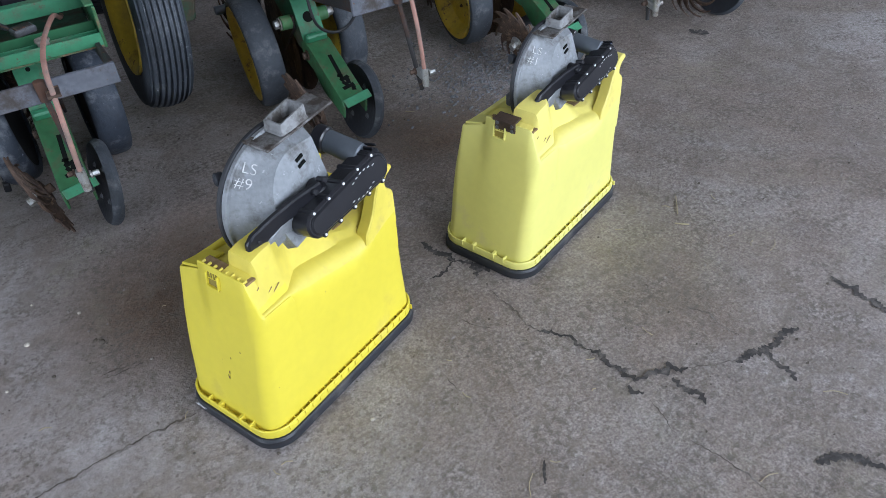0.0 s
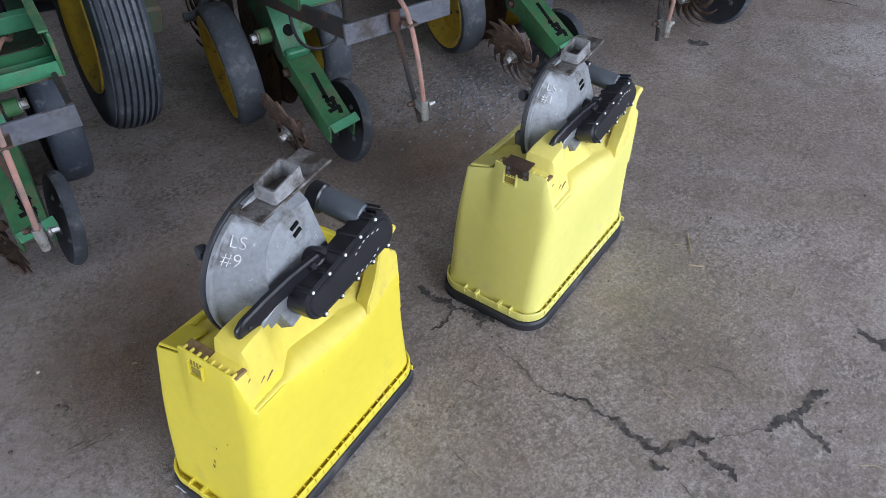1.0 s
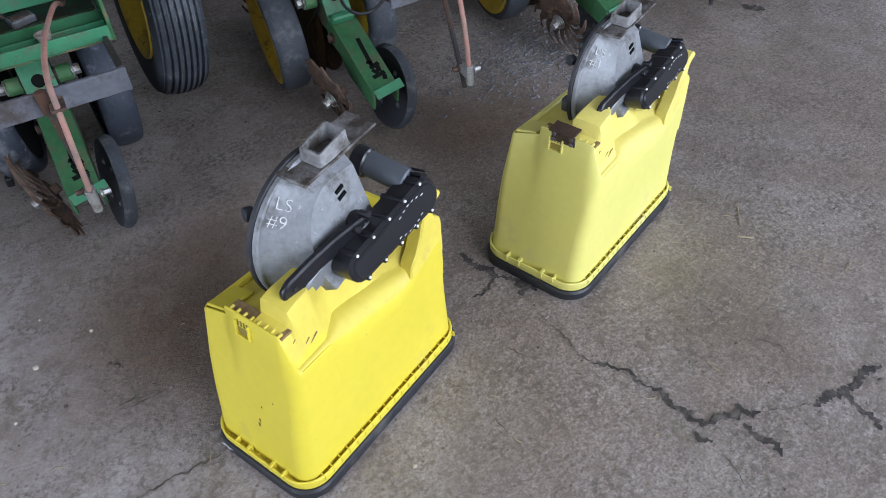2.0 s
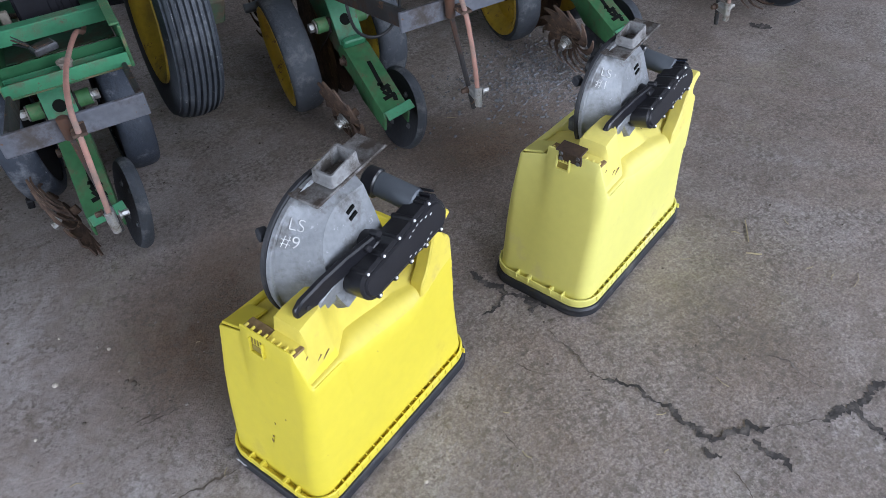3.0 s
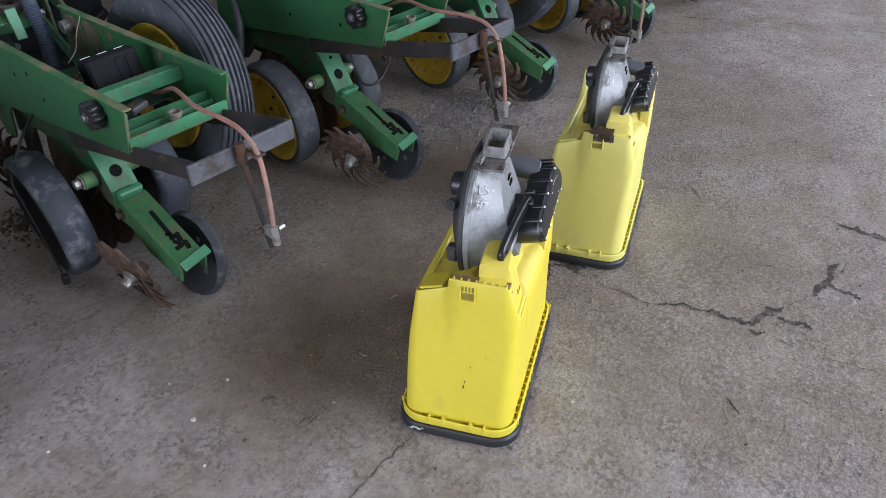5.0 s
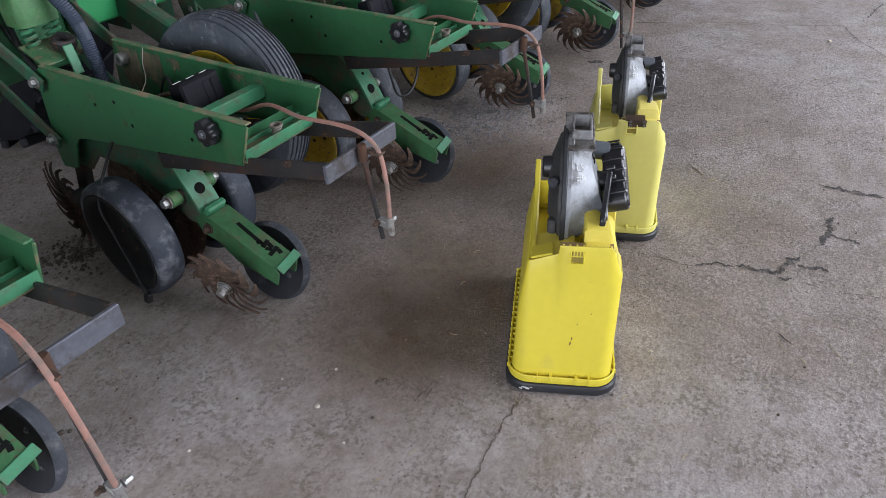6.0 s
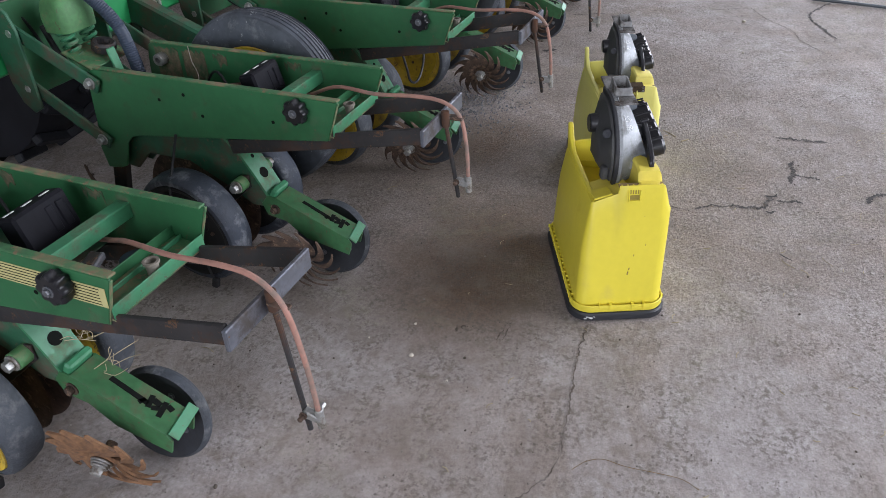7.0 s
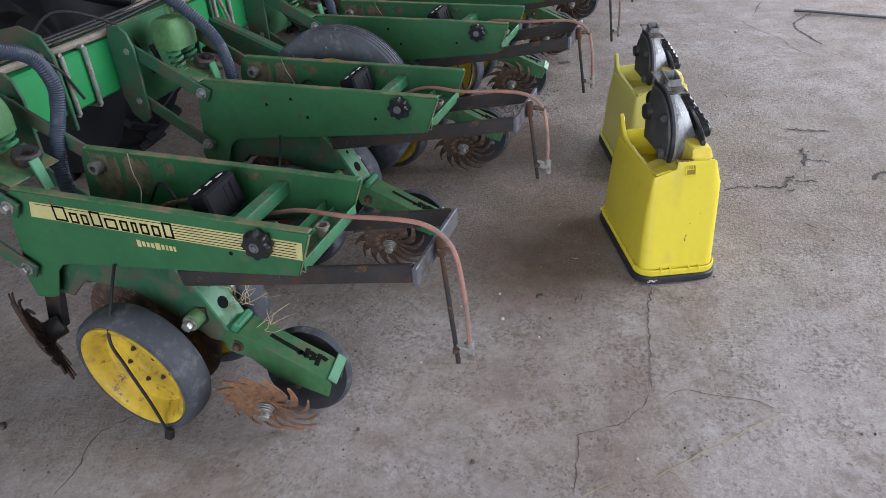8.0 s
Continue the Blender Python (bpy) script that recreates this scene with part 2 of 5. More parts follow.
def concrete():
    m = bpy.data.materials.new("dusty concrete floor")
    m.use_nodes = True
    n, l = m.node_tree.nodes, m.node_tree.links
    bsdf = n["Principled BSDF"]
    where = n.new("ShaderNodeTexCoord").outputs["Object"]

    def noise_node(sc, det, rough=0.6, dist=0.0):
        node = n.new("ShaderNodeTexNoise")
        node.inputs["Scale"].default_value, node.inputs["Detail"].default_value = sc, det
        node.inputs["Roughness"].default_value, node.inputs["Distortion"].default_value = rough, dist
        l.new(where, node.inputs["Vector"])
        return node.outputs["Fac"]

    def ramp(fac, p0, p1, c0, c1):
        node = n.new("ShaderNodeValToRGB")
        e = node.color_ramp.elements
        e[0].position, e[1].position, e[0].color, e[1].color = p0, p1, (*c0, 1), (*c1, 1)
        l.new(fac, node.inputs["Fac"])
        return node.outputs["Color"]

    def mix(fac, a, b, kind="MIX"):
        node = n.new("ShaderNodeMix")
        node.data_type, node.blend_type = "RGBA", kind
        for sock, v in (("Factor", fac), ("A", a), ("B", b)):
            if isinstance(v, (int, float)):
                node.inputs[sock].default_value = v
            elif isinstance(v, tuple):
                node.inputs[sock].default_value = (*v, 1)
            else:
                l.new(v, node.inputs[sock])
        return node.outputs["Result"]

    base = ramp(noise_node(0.9, 5, 0.6), 0.32, 0.68, (0.362, 0.336, 0.33), (0.455, 0.43, 0.434))
    brown = ramp(noise_node(1.6, 6, 0.65, 0.4), 0.5, 0.72, (0, 0, 0), (1, 1, 1))
    col = mix(brown, base, (0.4, 0.345, 0.325))
    sooty = ramp(noise_node(2.7, 7, 0.7), 0.56, 0.78, (0, 0, 0), (0.4, 0.4, 0.4))
    col = mix(sooty, col, (0.2, 0.175, 0.167))
    ochre = ramp(noise_node(1.15, 8, 0.7, 0.9), 0.44, 0.62, (0, 0, 0), (0.72, 0.72, 0.72))
    col = mix(ochre, col, (0.275, 0.226, 0.19))
    # brown soil trodden in behind the planter, with the hoppers' soft shadow painted in
    sep = n.new("ShaderNodeSeparateXYZ")
    l.new(where, sep.inputs[0])
    def band(sock, lo, hi):
        mr = n.new("ShaderNodeMapRange")
        mr.interpolation_type = "SMOOTHSTEP"
        mr.inputs["From Min"].default_value, mr.inputs["From Max"].default_value = lo, hi
        l.new(sep.outputs[sock], mr.inputs["Value"])
        return mr.outputs[0]
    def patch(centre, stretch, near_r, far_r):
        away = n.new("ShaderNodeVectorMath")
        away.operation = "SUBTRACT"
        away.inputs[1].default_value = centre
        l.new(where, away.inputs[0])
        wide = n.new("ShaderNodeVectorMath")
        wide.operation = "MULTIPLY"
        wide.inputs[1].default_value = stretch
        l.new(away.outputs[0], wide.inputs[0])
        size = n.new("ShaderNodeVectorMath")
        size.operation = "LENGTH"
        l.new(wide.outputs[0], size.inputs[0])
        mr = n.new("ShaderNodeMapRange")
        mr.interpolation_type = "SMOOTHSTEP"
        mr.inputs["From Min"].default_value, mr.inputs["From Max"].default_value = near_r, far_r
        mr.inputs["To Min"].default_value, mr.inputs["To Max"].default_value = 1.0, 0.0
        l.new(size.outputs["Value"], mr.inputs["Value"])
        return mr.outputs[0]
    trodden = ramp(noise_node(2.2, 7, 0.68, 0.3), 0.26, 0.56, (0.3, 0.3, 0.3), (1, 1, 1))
    # two ovals north of the hoppers: soil tint that also darkens as their shadow
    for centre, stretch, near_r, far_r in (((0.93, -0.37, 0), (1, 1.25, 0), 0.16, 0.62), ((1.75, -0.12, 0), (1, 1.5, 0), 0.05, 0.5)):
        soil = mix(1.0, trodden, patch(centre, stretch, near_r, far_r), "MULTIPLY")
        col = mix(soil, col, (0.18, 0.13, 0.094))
    # greenish seed dust by the pale hopper
    near = patch((1.84, -0.84, 0), (1, 1, 1), 0.05, 0.32)
    col = mix(mix(1.0, ramp(noise_node(7, 6, 0.7), 0.35, 0.65, (0, 0, 0), (0.4, 0.4, 0.4)), near, "MULTIPLY"), col, (0.28, 0.27, 0.15))
    # broad brown tread marks and wiped paler patches
    tread = noise_node(0.75, 6, 0.62, 0.7)
    col = mix(0.8, col, ramp(tread, 0.36, 0.64, (0.84, 0.8, 0.76), (1.07, 1.07, 1.08)), "MULTIPLY")
    fine = noise_node(110, 5, 0.65)
    # the slab is coarse and pitted to the east, trowelled smoother to the west
    coarse = mix(1.0, band("X", 0.2, 1.5), ramp(noise_node(1.9, 5, 0.6), 0.3, 0.6, (0.55, 0.55, 0.55), (1, 1, 1)), "MULTIPLY")
    grain = mix(coarse, ramp(fine, 0.34, 0.62, (0.84, 0.83, 0.82), (1.04, 1.04, 1.04)), ramp(fine, 0.36, 0.6, (0.6, 0.575, 0.56), (1.08, 1.075, 1.065)))
    col = mix(0.9, col, grain, "MULTIPLY")
    crumb = noise_node(210, 3, 0.6)
    col = mix(coarse, col, mix(1.0, col, ramp(crumb, 0.4, 0.58, (0.74, 0.72, 0.7), (1.12, 1.12, 1.11)), "MULTIPLY"))
    lumps = noise_node(58, 4, 0.58)
    col = mix(coarse, col, mix(1.0, col, ramp(lumps, 0.3, 0.52, (0.78, 0.755, 0.73), (1.0, 0.995, 0.985)), "MULTIPLY"))
    mid = noise_node(28, 7, 0.7)
    col = mix(0.6, col, ramp(mid, 0.34, 0.6, (0.74, 0.71, 0.69), (1.06, 1.06, 1.06)), "MULTIPLY")
    smear = noise_node(4.0, 9, 0.7, 0.6)
    col = mix(0.7, col, ramp(smear, 0.34, 0.54, (0.76, 0.73, 0.71), (1.03, 1.03, 1.03)), "MULTIPLY")
    # trodden crumbs and smudges in clusters
    clump = mix(1.0, ramp(noise_node(66, 6, 0.7), 0.47, 0.57, (0, 0, 0), (1, 1, 1)), ramp(noise_node(8.5, 7, 0.75, 0.3), 0.43, 0.58, (0, 0, 0), (0.95, 0.95, 0.95)), "MULTIPLY")
    clump = mix(1.0, clump, ramp(band("X", -0.5, 0.7), 0.0, 1.0, (0.45, 0.45, 0.45), (0.85, 0.85, 0.85)), "MULTIPLY")
    col = mix(clump, col, (0.125, 0.106, 0.088))
    # soft brown smudges a hand wide
    smudge = mix(1.0, ramp(noise_node(15, 6, 0.7, 0.5), 0.47, 0.6, (0, 0, 0), (0.6, 0.6, 0.6)), ramp(noise_node(2.9, 5, 0.65), 0.42, 0.6, (0, 0, 0), (1, 1, 1)), "MULTIPLY")
    col = mix(smudge, col, (0.19, 0.158, 0.13))
    green = mix(1.0, ramp(noise_node(2.4, 7, 0.72, 0.5), 0.54, 0.7, (0, 0, 0), (0.4, 0.4, 0.4)), ramp(mid, 0.4, 0.6, (0, 0, 0), (1, 1, 1)), "MULTIPLY")
    col = mix(green, col, (0.25, 0.238, 0.15))
    pits = n.new("ShaderNodeTexVoronoi")
    pits.inputs["Scale"].default_value = 55
    l.new(where, pits.inputs["Vector"])
    pitted = mix(1.0, ramp(pits.outputs["Distance"], 0.1, 0.26, (1, 1, 1), (0, 0, 0)), ramp(noise_node(9, 5, 0.7), 0.44, 0.58, (0, 0, 0), (0.75, 0.75, 0.75)), "MULTIPLY")
    col = mix(pitted, col, (0.11, 0.09, 0.08))
    l.new(col, bsdf.inputs["Base Color"])
    gloss = n.new("ShaderNodeMapRange")
    gloss.inputs["To Min"].default_value, gloss.inputs["To Max"].default_value = 0.5, 0.85
    l.new(mid, gloss.inputs["Value"])
    l.new(gloss.outputs[0], bsdf.inputs["Roughness"])
    bsdf.inputs["Specular IOR Level"].default_value = 0.35
    # crumbly top: small chips and pits, in ragged patches
    worn = ramp(noise_node(3.4, 6, 0.7, 0.4), 0.36, 0.56, (0.25, 0.25, 0.25), (1, 1, 1))
    rough_top = mix(worn, (0.5, 0.5, 0.5), ramp(noise_node(78, 6, 0.72), 0.36, 0.64, (0, 0, 0), (1, 1, 1)))
    h = mix(0.5, ramp(mid, 0.3, 0.7, (0, 0, 0), (1, 1, 1)), ramp(fine, 0.3, 0.7, (0, 0, 0), (1, 1, 1)))
    h = mix(coarse, mix(0.7, h, (0.5, 0.5, 0.5)), mix(0.55, h, rough_top))
    b = n.new("ShaderNodeBump")
    b.inputs["Strength"].default_value, b.inputs["Distance"].default_value = 0.62, 0.011
    l.new(h, b.inputs["Height"])
    l.new(b.outputs[0], bsdf.inputs["Normal"])
    return m


CONCRETE = concrete()


# ---- mesh helpers ----
def part(name, bm, mat, parent=None, label="", sharp=35):
    """Links a bmesh as one mesh object, under a thing or a part."""
    me = bpy.data.meshes.new(name)
    bmesh.ops.recalc_face_normals(bm, faces=bm.faces)
    bm.to_mesh(me)
    bm.free()
    me.materials.append(mat)
    me.polygons.foreach_set("use_smooth", [True] * len(me.polygons))
    me.set_sharp_from_angle(angle=radians(sharp))
    ob = new(name, me)
    if parent:
        ob.parent = parent
    if label:
        ob["label"] = label
    return ob


def thing(name, m, label, category, group="", kind=""):
    ob = new(name)
    ob.empty_display_size = 0.05
    ob.matrix_world = m
    return tagged(ob, label, category, group, kind)


def bevelled(bm, width, segments=1):
    if width:
        bmesh.ops.bevel(bm, geom=list(bm.edges), offset=width, segments=segments, profile=0.6, affect="EDGES", clamp_overlap=True)
    return bm


def box(cx, cy, cz, sx, sy, sz, bevel=0.002, turn=(0, 0, 0), bm=None):
    own = bmesh.new()
    bmesh.ops.create_cube(own, size=1)
    bmesh.ops.scale(own, vec=(sx, sy, sz), verts=own.verts)
    bevelled(own, bevel)
    bmesh.ops.transform(own, matrix=pose(cx, cy, cz, *turn), verts=own.verts)
    return joined(bm, own)


def joined(bm, own):
    if bm is None:
        return own
    me = bpy.data.meshes.new("scratch")
    own.to_mesh(me)
    own.free()
    bm.from_mesh(me)
    bpy.data.meshes.remove(me)
    return bm


def prism(points, x0, x1, bevel=0.002, m=None, bm=None):
    """A plate: a polygon in (y, z), pushed from x0 to x1."""
    own = bmesh.new()
    face = own.faces.new([own.verts.new((x0, y, z)) for y, z in points])
    made = bmesh.ops.extrude_face_region(own, geom=[face])
    bmesh.ops.translate(own, vec=(x1 - x0, 0, 0), verts=[v for v in made["geom"] if isinstance(v, bmesh.types.BMVert)])
    bmesh.ops.recalc_face_normals(own, faces=own.faces)
    bevelled(own, bevel)
    if m is not None:
        bmesh.ops.transform(own, matrix=m, verts=own.verts)
    return joined(bm, own)


def axis_pose(p0, p1):
    """The pose that lays +z along p0 to p1, at p0."""
    d = Vector(p1) - Vector(p0)
    return Matrix.Translation(p0) @ d.to_track_quat("Z", "Y").to_matrix().to_4x4()


def lathe(profile, m=None, seg=32, bm=None):
    """Turns (radius, height) pairs round z; closes at radius 0."""
    own = bmesh.new()
    rings = []
    for r, z in profile:
        if r < 1e-6:
            rings.append([own.verts.new((0, 0, z))])
        else:
            rings.append([own.verts.new((r * math.cos(2 * math.pi * i / seg), r * math.sin(2 * math.pi * i / seg), z)) for i in range(seg)])
    for a, b in zip(rings, rings[1:]):
        for i in range(seg):
            j = (i + 1) % seg
            if len(a) == 1 and len(b) > 1:
                own.faces.new((a[0], b[i], b[j]))
            elif len(b) == 1 and len(a) > 1:
                own.faces.new((a[i], a[j], b[0]))
            elif len(a) > 1:
                own.faces.new((a[i], a[j], b[j], b[i]))
    if m is not None:
        bmesh.ops.transform(own, matrix=m, verts=own.verts)
    return joined(bm, own)


def rod(p0, p1, r, r1=None, seg=16, bm=None, bevel=0.0015):
    h = (Vector(p1) - Vector(p0)).length
    r1 = r if r1 is None else r1
    b = min(bevel, r * 0.4, r1 * 0.4, h * 0.3)
    return lathe([(0, 0), (r - b, 0), (r, b), (r1, h - b), (r1 - b, h), (0, h)], axis_pose(p0, p1), seg, bm)


def smooth_path(points, steps=8):
    """A Catmull-Rom line through the points."""
    p = [Vector(q) for q in points]
    p = [2 * p[0] - p[1], *p, 2 * p[-1] - p[-2]]
    out = []
    for a, b, c, d in zip(p, p[1:], p[2:], p[3:]):
        for i in range(steps):
            t = i / steps
            out.append(0.5 * (2 * b + (c - a) * t + (2 * a - 5 * b + 4 * c - d) * t * t + (3 * b - a - 3 * c + d) * t ** 3))
    return [*out, p[-2]]


def hose(points, r, steps=8, seg=12, ribs=0.0, pitch=0.006, bm=None):
    """A round tube along a smooth line; ribs: the depth of its corrugation."""
    line = smooth_path(points, steps)
    if ribs:
        dense, run = [line[0]], 0.0
        for a, b in zip(line, line[1:]):
            k = max(1, round((b - a).length / (pitch / 2)))
            dense += [a.lerp(b, (i + 1) / k) for i in range(k)]
        line = dense
    own = bmesh.new()
    rings, side = [], Vector((0.3, 0.1, 1)).normalized()
    for i, p in enumerate(line):
        d = (line[min(i + 1, len(line) - 1)] - line[max(i - 1, 0)]).normalized()
        side = (side - d * side.dot(d)).normalized()
        up = d.cross(side)
        rr = r - (ribs if i % 2 else 0)
        rings.append([own.verts.new(p + rr * (math.cos(2 * math.pi * k / seg) * side + math.sin(2 * math.pi * k / seg) * up)) for k in range(seg)])
    for a, b in zip(rings, rings[1:]):
        for k in range(seg):
            own.faces.new((a[k], a[(k + 1) % seg], b[(k + 1) % seg], b[k]))
    own.faces.new(rings[0]), own.faces.new(rings[-1])
    return joined(bm, own)


def bolt(p0, p1, r, bm=None):
    """A hexagon head on a washer, its axis from p0 to p1."""
    d = Vector(p1) - Vector(p0)
    own = lathe([(0, 0), (r * 1.45, 0), (r * 1.45, d.length * 0.2), (0, d.length * 0.2)], axis_pose(p0, p1), 16)
    return joined(bm, rod(Vector(p0) + d * 0.2, p1, r, seg=6, bm=own))


def spring(p0, p1, r, wire, turns):
    d = Vector(p1) - Vector(p0)
    m = axis_pose(p0, p1)
    n = turns * 10
    return hose([m @ Vector((r * math.cos(2 * math.pi * i / 10), r * math.sin(2 * math.pi * i / 10), d.length * i / n)) for i in range(n + 1)], wire, 1, 6)


def rounded_rect(x0, x1, y0, y1, r, seg=5):
    pts = []
    for cx, cy, a in ((x1 - r, y0 + r, -90), (x1 - r, y1 - r, 0), (x0 + r, y1 - r, 90), (x0 + r, y0 + r, 180)):
        for i in range(seg + 1):
            t = radians(a + 90 * i / seg)
            pts.append((cx + r * math.cos(t), cy + r * math.sin(t)))
    return pts


def loft(rings, closed_start=True, closed_end=True, bm=None):
    """Skins rings of points with equal counts."""
    own = bmesh.new()
    vs = [[own.verts.new(p) for p in ring] for ring in rings]
    n = len(vs[0])
    for a, b in zip(vs, vs[1:]):
        for i in range(n):
            own.faces.new((a[i], a[(i + 1) % n], b[(i + 1) % n], b[i]))
    if closed_start:
        own.faces.new(vs[0])
    if closed_end:
        own.faces.new(vs[-1])
    return joined(bm, own)


# ---- the shed ----
def sheet(name, x0, x1, y0, y1, z, mat, label):
    bm = bmesh.new()
    bm.faces.new([bm.verts.new(p) for p in ((x0, y0, z), (x1, y0, z), (x1, y1, z), (x0, y1, z))])
    return tagged(part(name, bm, mat), label, "floor", kind="structure")


sheet("floor", -60, 60, -60, 60, 0.0, CONCRETE, "dusty stained grey concrete shed floor")


def wall(name, x0, x1, y0, y1, z0, z1):
    return tagged(part(name, box((x0 + x1) / 2, (y0 + y1) / 2, (z0 + z1) / 2, x1 - x0, y1 - y0, z1 - z0, 0.01), WALL), "plain weathered grey sheet wall, added out of view to enclose the light", "wall", kind="structure")


# unseen walls and roof, added to hold in and bounce the daylight
wall("wall_north", -7, 11.2, 8.0, 8.2, 0, 5.2)
wall("wall_east_a", 11, 11.2, 0.8, 8.0, 0, 5.2)
wall("wall_east_b", 11, 11.2, -7.2, -4.4, 0, 5.2)
wall("wall_east_lintel", 11, 11.2, -4.4, 0.8, 4.4, 5.2)
wall("wall_west_a", -7.2, -7, 1.2, 8.2, 0, 5.2)
wall("wall_west_b", -7.2, -7, -7.2, -4.2, 0, 5.2)
wall("wall_west_lintel", -7.2, -7, -4.2, 1.2, 4.4, 5.2)
wall("wall_south_a", -7, -0.6, -7.2, -7, 0, 5.2)
wall("wall_south_b", 7.5, 11, -7.2, -7, 0, 5.2)
wall("wall_south_lintel", -0.6, 7.5, -7.2, -7, 4.7, 5.2)
tagged(part("ceiling", box(2, 0.5, 5.3, 18.4, 15.4, 0.15, 0), WALL), "plain grey sheet roof, added out of view to enclose the light", "ceiling", kind="structure")


# ---- seed hoppers ----
LSWAP = pose(0, 0, 0, 0, 0, -90)


def side_prism(points, w0, w1, bevel=0.002, bm=None):
    """A plate: a polygon in (length, z), from w0 to w1 across."""
    return prism(points, -w1, -w0, bevel, LSWAP, bm)


def thing_part(name, parent):
    """A part made of several pieces of its own."""
    ob = new(name)
    ob.empty_display_size, ob.parent = 0.02, parent
    return ob


def lerp_table(table, x):
    for (xa, ya), (xb, yb) in zip(table, table[1:]):
        if x <= xb:
            return ya + (yb - ya) * (x - xa) / (xb - xa)
    return table[-1][1]


def seed_hopper(m, yellow, top, label, plated=False):
    t = thing("seed_hopper", m, label, "hopper", "seed hoppers standing upside down")
    # lid on the floor
    part("lid", loft([[(x, y, z) for x, y in rounded_rect(-0.02 + i, 0.452 - i, -0.007 + i, 0.262 - i, 0.058, 7)] for z, i in ((0.0, 0.006), (0.004, 0.0), (0.01, 0.0005), (0.021, 0.0), (0.026, 0.003), (0.028, 0.012))]), LID, t, "black plastic lid with scuffed edge")
    if not plated:
        for y, z, w, h in ((0.214, 0.0165, 0.012, 0.005), (0.205, 0.013, 0.009, 0.006), (0.222, 0.0125, 0.008, 0.004), (0.197, 0.017, 0.006, 0.003)):
            part("lid_scuff", box(-0.0198, y, z, 0.001, w, h, 0.0003, (12, 0, 0)), CHALK, t, "pale scuff on the lid")
    # thin upright lip round the rim, a channel behind it bridged by ribs
    rim = [[(x, y, z) for x, y in rounded_rect(-0.014 + i, 0.447 - i, -0.002 + i, 0.256 - i, 0.052, 7)] for z, i in ((0.0275, 0.001), (0.031, 0.0), (0.048, 0.0), (0.0495, 0.001), (0.0495, 0.0026), (0.048, 0.0035), (0.036, 0.004), (0.0355, 0.022))]
    part("rim_flange", loft(rim), yellow, t)
    for i in range(19):
        x = 0.03 + i * 0.0215
        for y in (0.004, 0.25):
            part("rim_rib", box(x, y, 0.0415, 0.0028, 0.016, 0.013, 0.0005), yellow, t)
    for y, w in ((0.062, 0.004), (0.092, 0.007), (0.152, 0.007), (0.183, 0.004)):
        part("rim_rib", box(-0.006, y, 0.0445, 0.02, w, 0.016, 0.0008), yellow, t)
    # tapered body, open on top
    def crest(x, y):
        """Height of the body's edge: a stepped crest with a chamfer at the near end, low along the sides."""
        side = lerp_table([(0.0, 0.318), (0.118, 0.319), (0.132, 0.25), (0.385, 0.25), (0.4, 0.3), (0.5, 0.307)], x) if y < 0.11 else 0.325
        k = min(1, max(0, (0.075 - x) / 0.012))
        end = min(0.39, 0.3185 + max(0, y - 0.009) * 3.4) if y < 0.148 else 0.369 - (y - 0.148) * 0.36
        return side + (end - side) * k
    steps = (0.2, 0.18, 0.165, 0.1495, 0.1465, 0.12, 0.09, 0.06, 0.045, 0.036, 0.0285)
    def near_end(box_, r, inset=0.0):
        x0, x1, y0, y1 = box_
        pts = rounded_rect(x0 + inset, x1 - inset, y0 + inset, y1 - inset, r, 6)
        # the arc at (x0, y1) ends the third corner; the near end runs from it down to the fourth
        top_y, low_y = pts[20][1], pts[21][1]
        return pts[:21] + [(x0 + inset, min(top_y - 0.001, max(low_y + 0.001, y))) for y in steps] + pts[21:] + [(x, y0 + inset) for x in (0.065, 0.09, 0.117, 0.124, 0.133, 0.16, 0.2, 0.25, 0.3, 0.35, 0.384, 0.392)]
    def flat_ring(z, x0, x1, y0, y1, r):
        return [(x, y, z) for x, y in near_end((x0, x1, y0, y1), r)]
    def raised(f, inset, drop=0.0):
        lo, hi = (0.026, 0.422, 0.006, 0.233), (0.047, 0.413, 0.005, 0.217)
        size = [a + (b - a) * f for a, b in zip(lo, hi)]
        return [(x, y, 0.24 + (crest(x - inset, y) - 0.24) * f - drop) for x, y in near_end(size, 0.022 - 0.014 * f, inset)]
    body = [flat_ring(0.0345, -0.003, 0.437, 0.009, 0.246, 0.03), flat_ring(0.06, 0.0, 0.435, 0.009, 0.245, 0.03), flat_ring(0.1, 0.005, 0.4315, 0.008, 0.2425, 0.029),
            flat_ring(0.15, 0.0115, 0.428, 0.008, 0.24, 0.027), flat_ring(0.195, 0.0185, 0.425, 0.007, 0.237, 0.025),
            raised(0.0, 0), raised(0.33, 0), raised(0.66, 0), raised(0.97, 0), raised(1.0, 0.0012), raised(1.0, 0.0035), raised(0.97, 0.0045), raised(0.97, 0.0045, 0.06)]
    part("body", loft(body, closed_start=False), yellow, t, sharp=42)
    part("back_wall", prism([(0.012, 0.28), (0.01, 0.34), (0.04, 0.352), (0.17, 0.35), (0.21, 0.345), (0.214, 0.28)], 0.4, 0.411, 0.002), yellow, t)
    part("end_deck", box(0.115, 0.16, 0.345, 0.125, 0.1, 0.008, 0.003, (-16, 4, 0)), top, t)
    part("end_lip", box(0.082, 0.185, 0.352, 0.06, 0.05, 0.006, 0.002, (-14, 10, 0)), yellow, t)
    # ribbed shelf behind the crest, and the block that carries the meter
    part("shelf", box(0.062, 0.0875, 0.382, 0.024, 0.116, 0.005, 0.001), SHELF_DUST, t, "brown dust caked shelf")
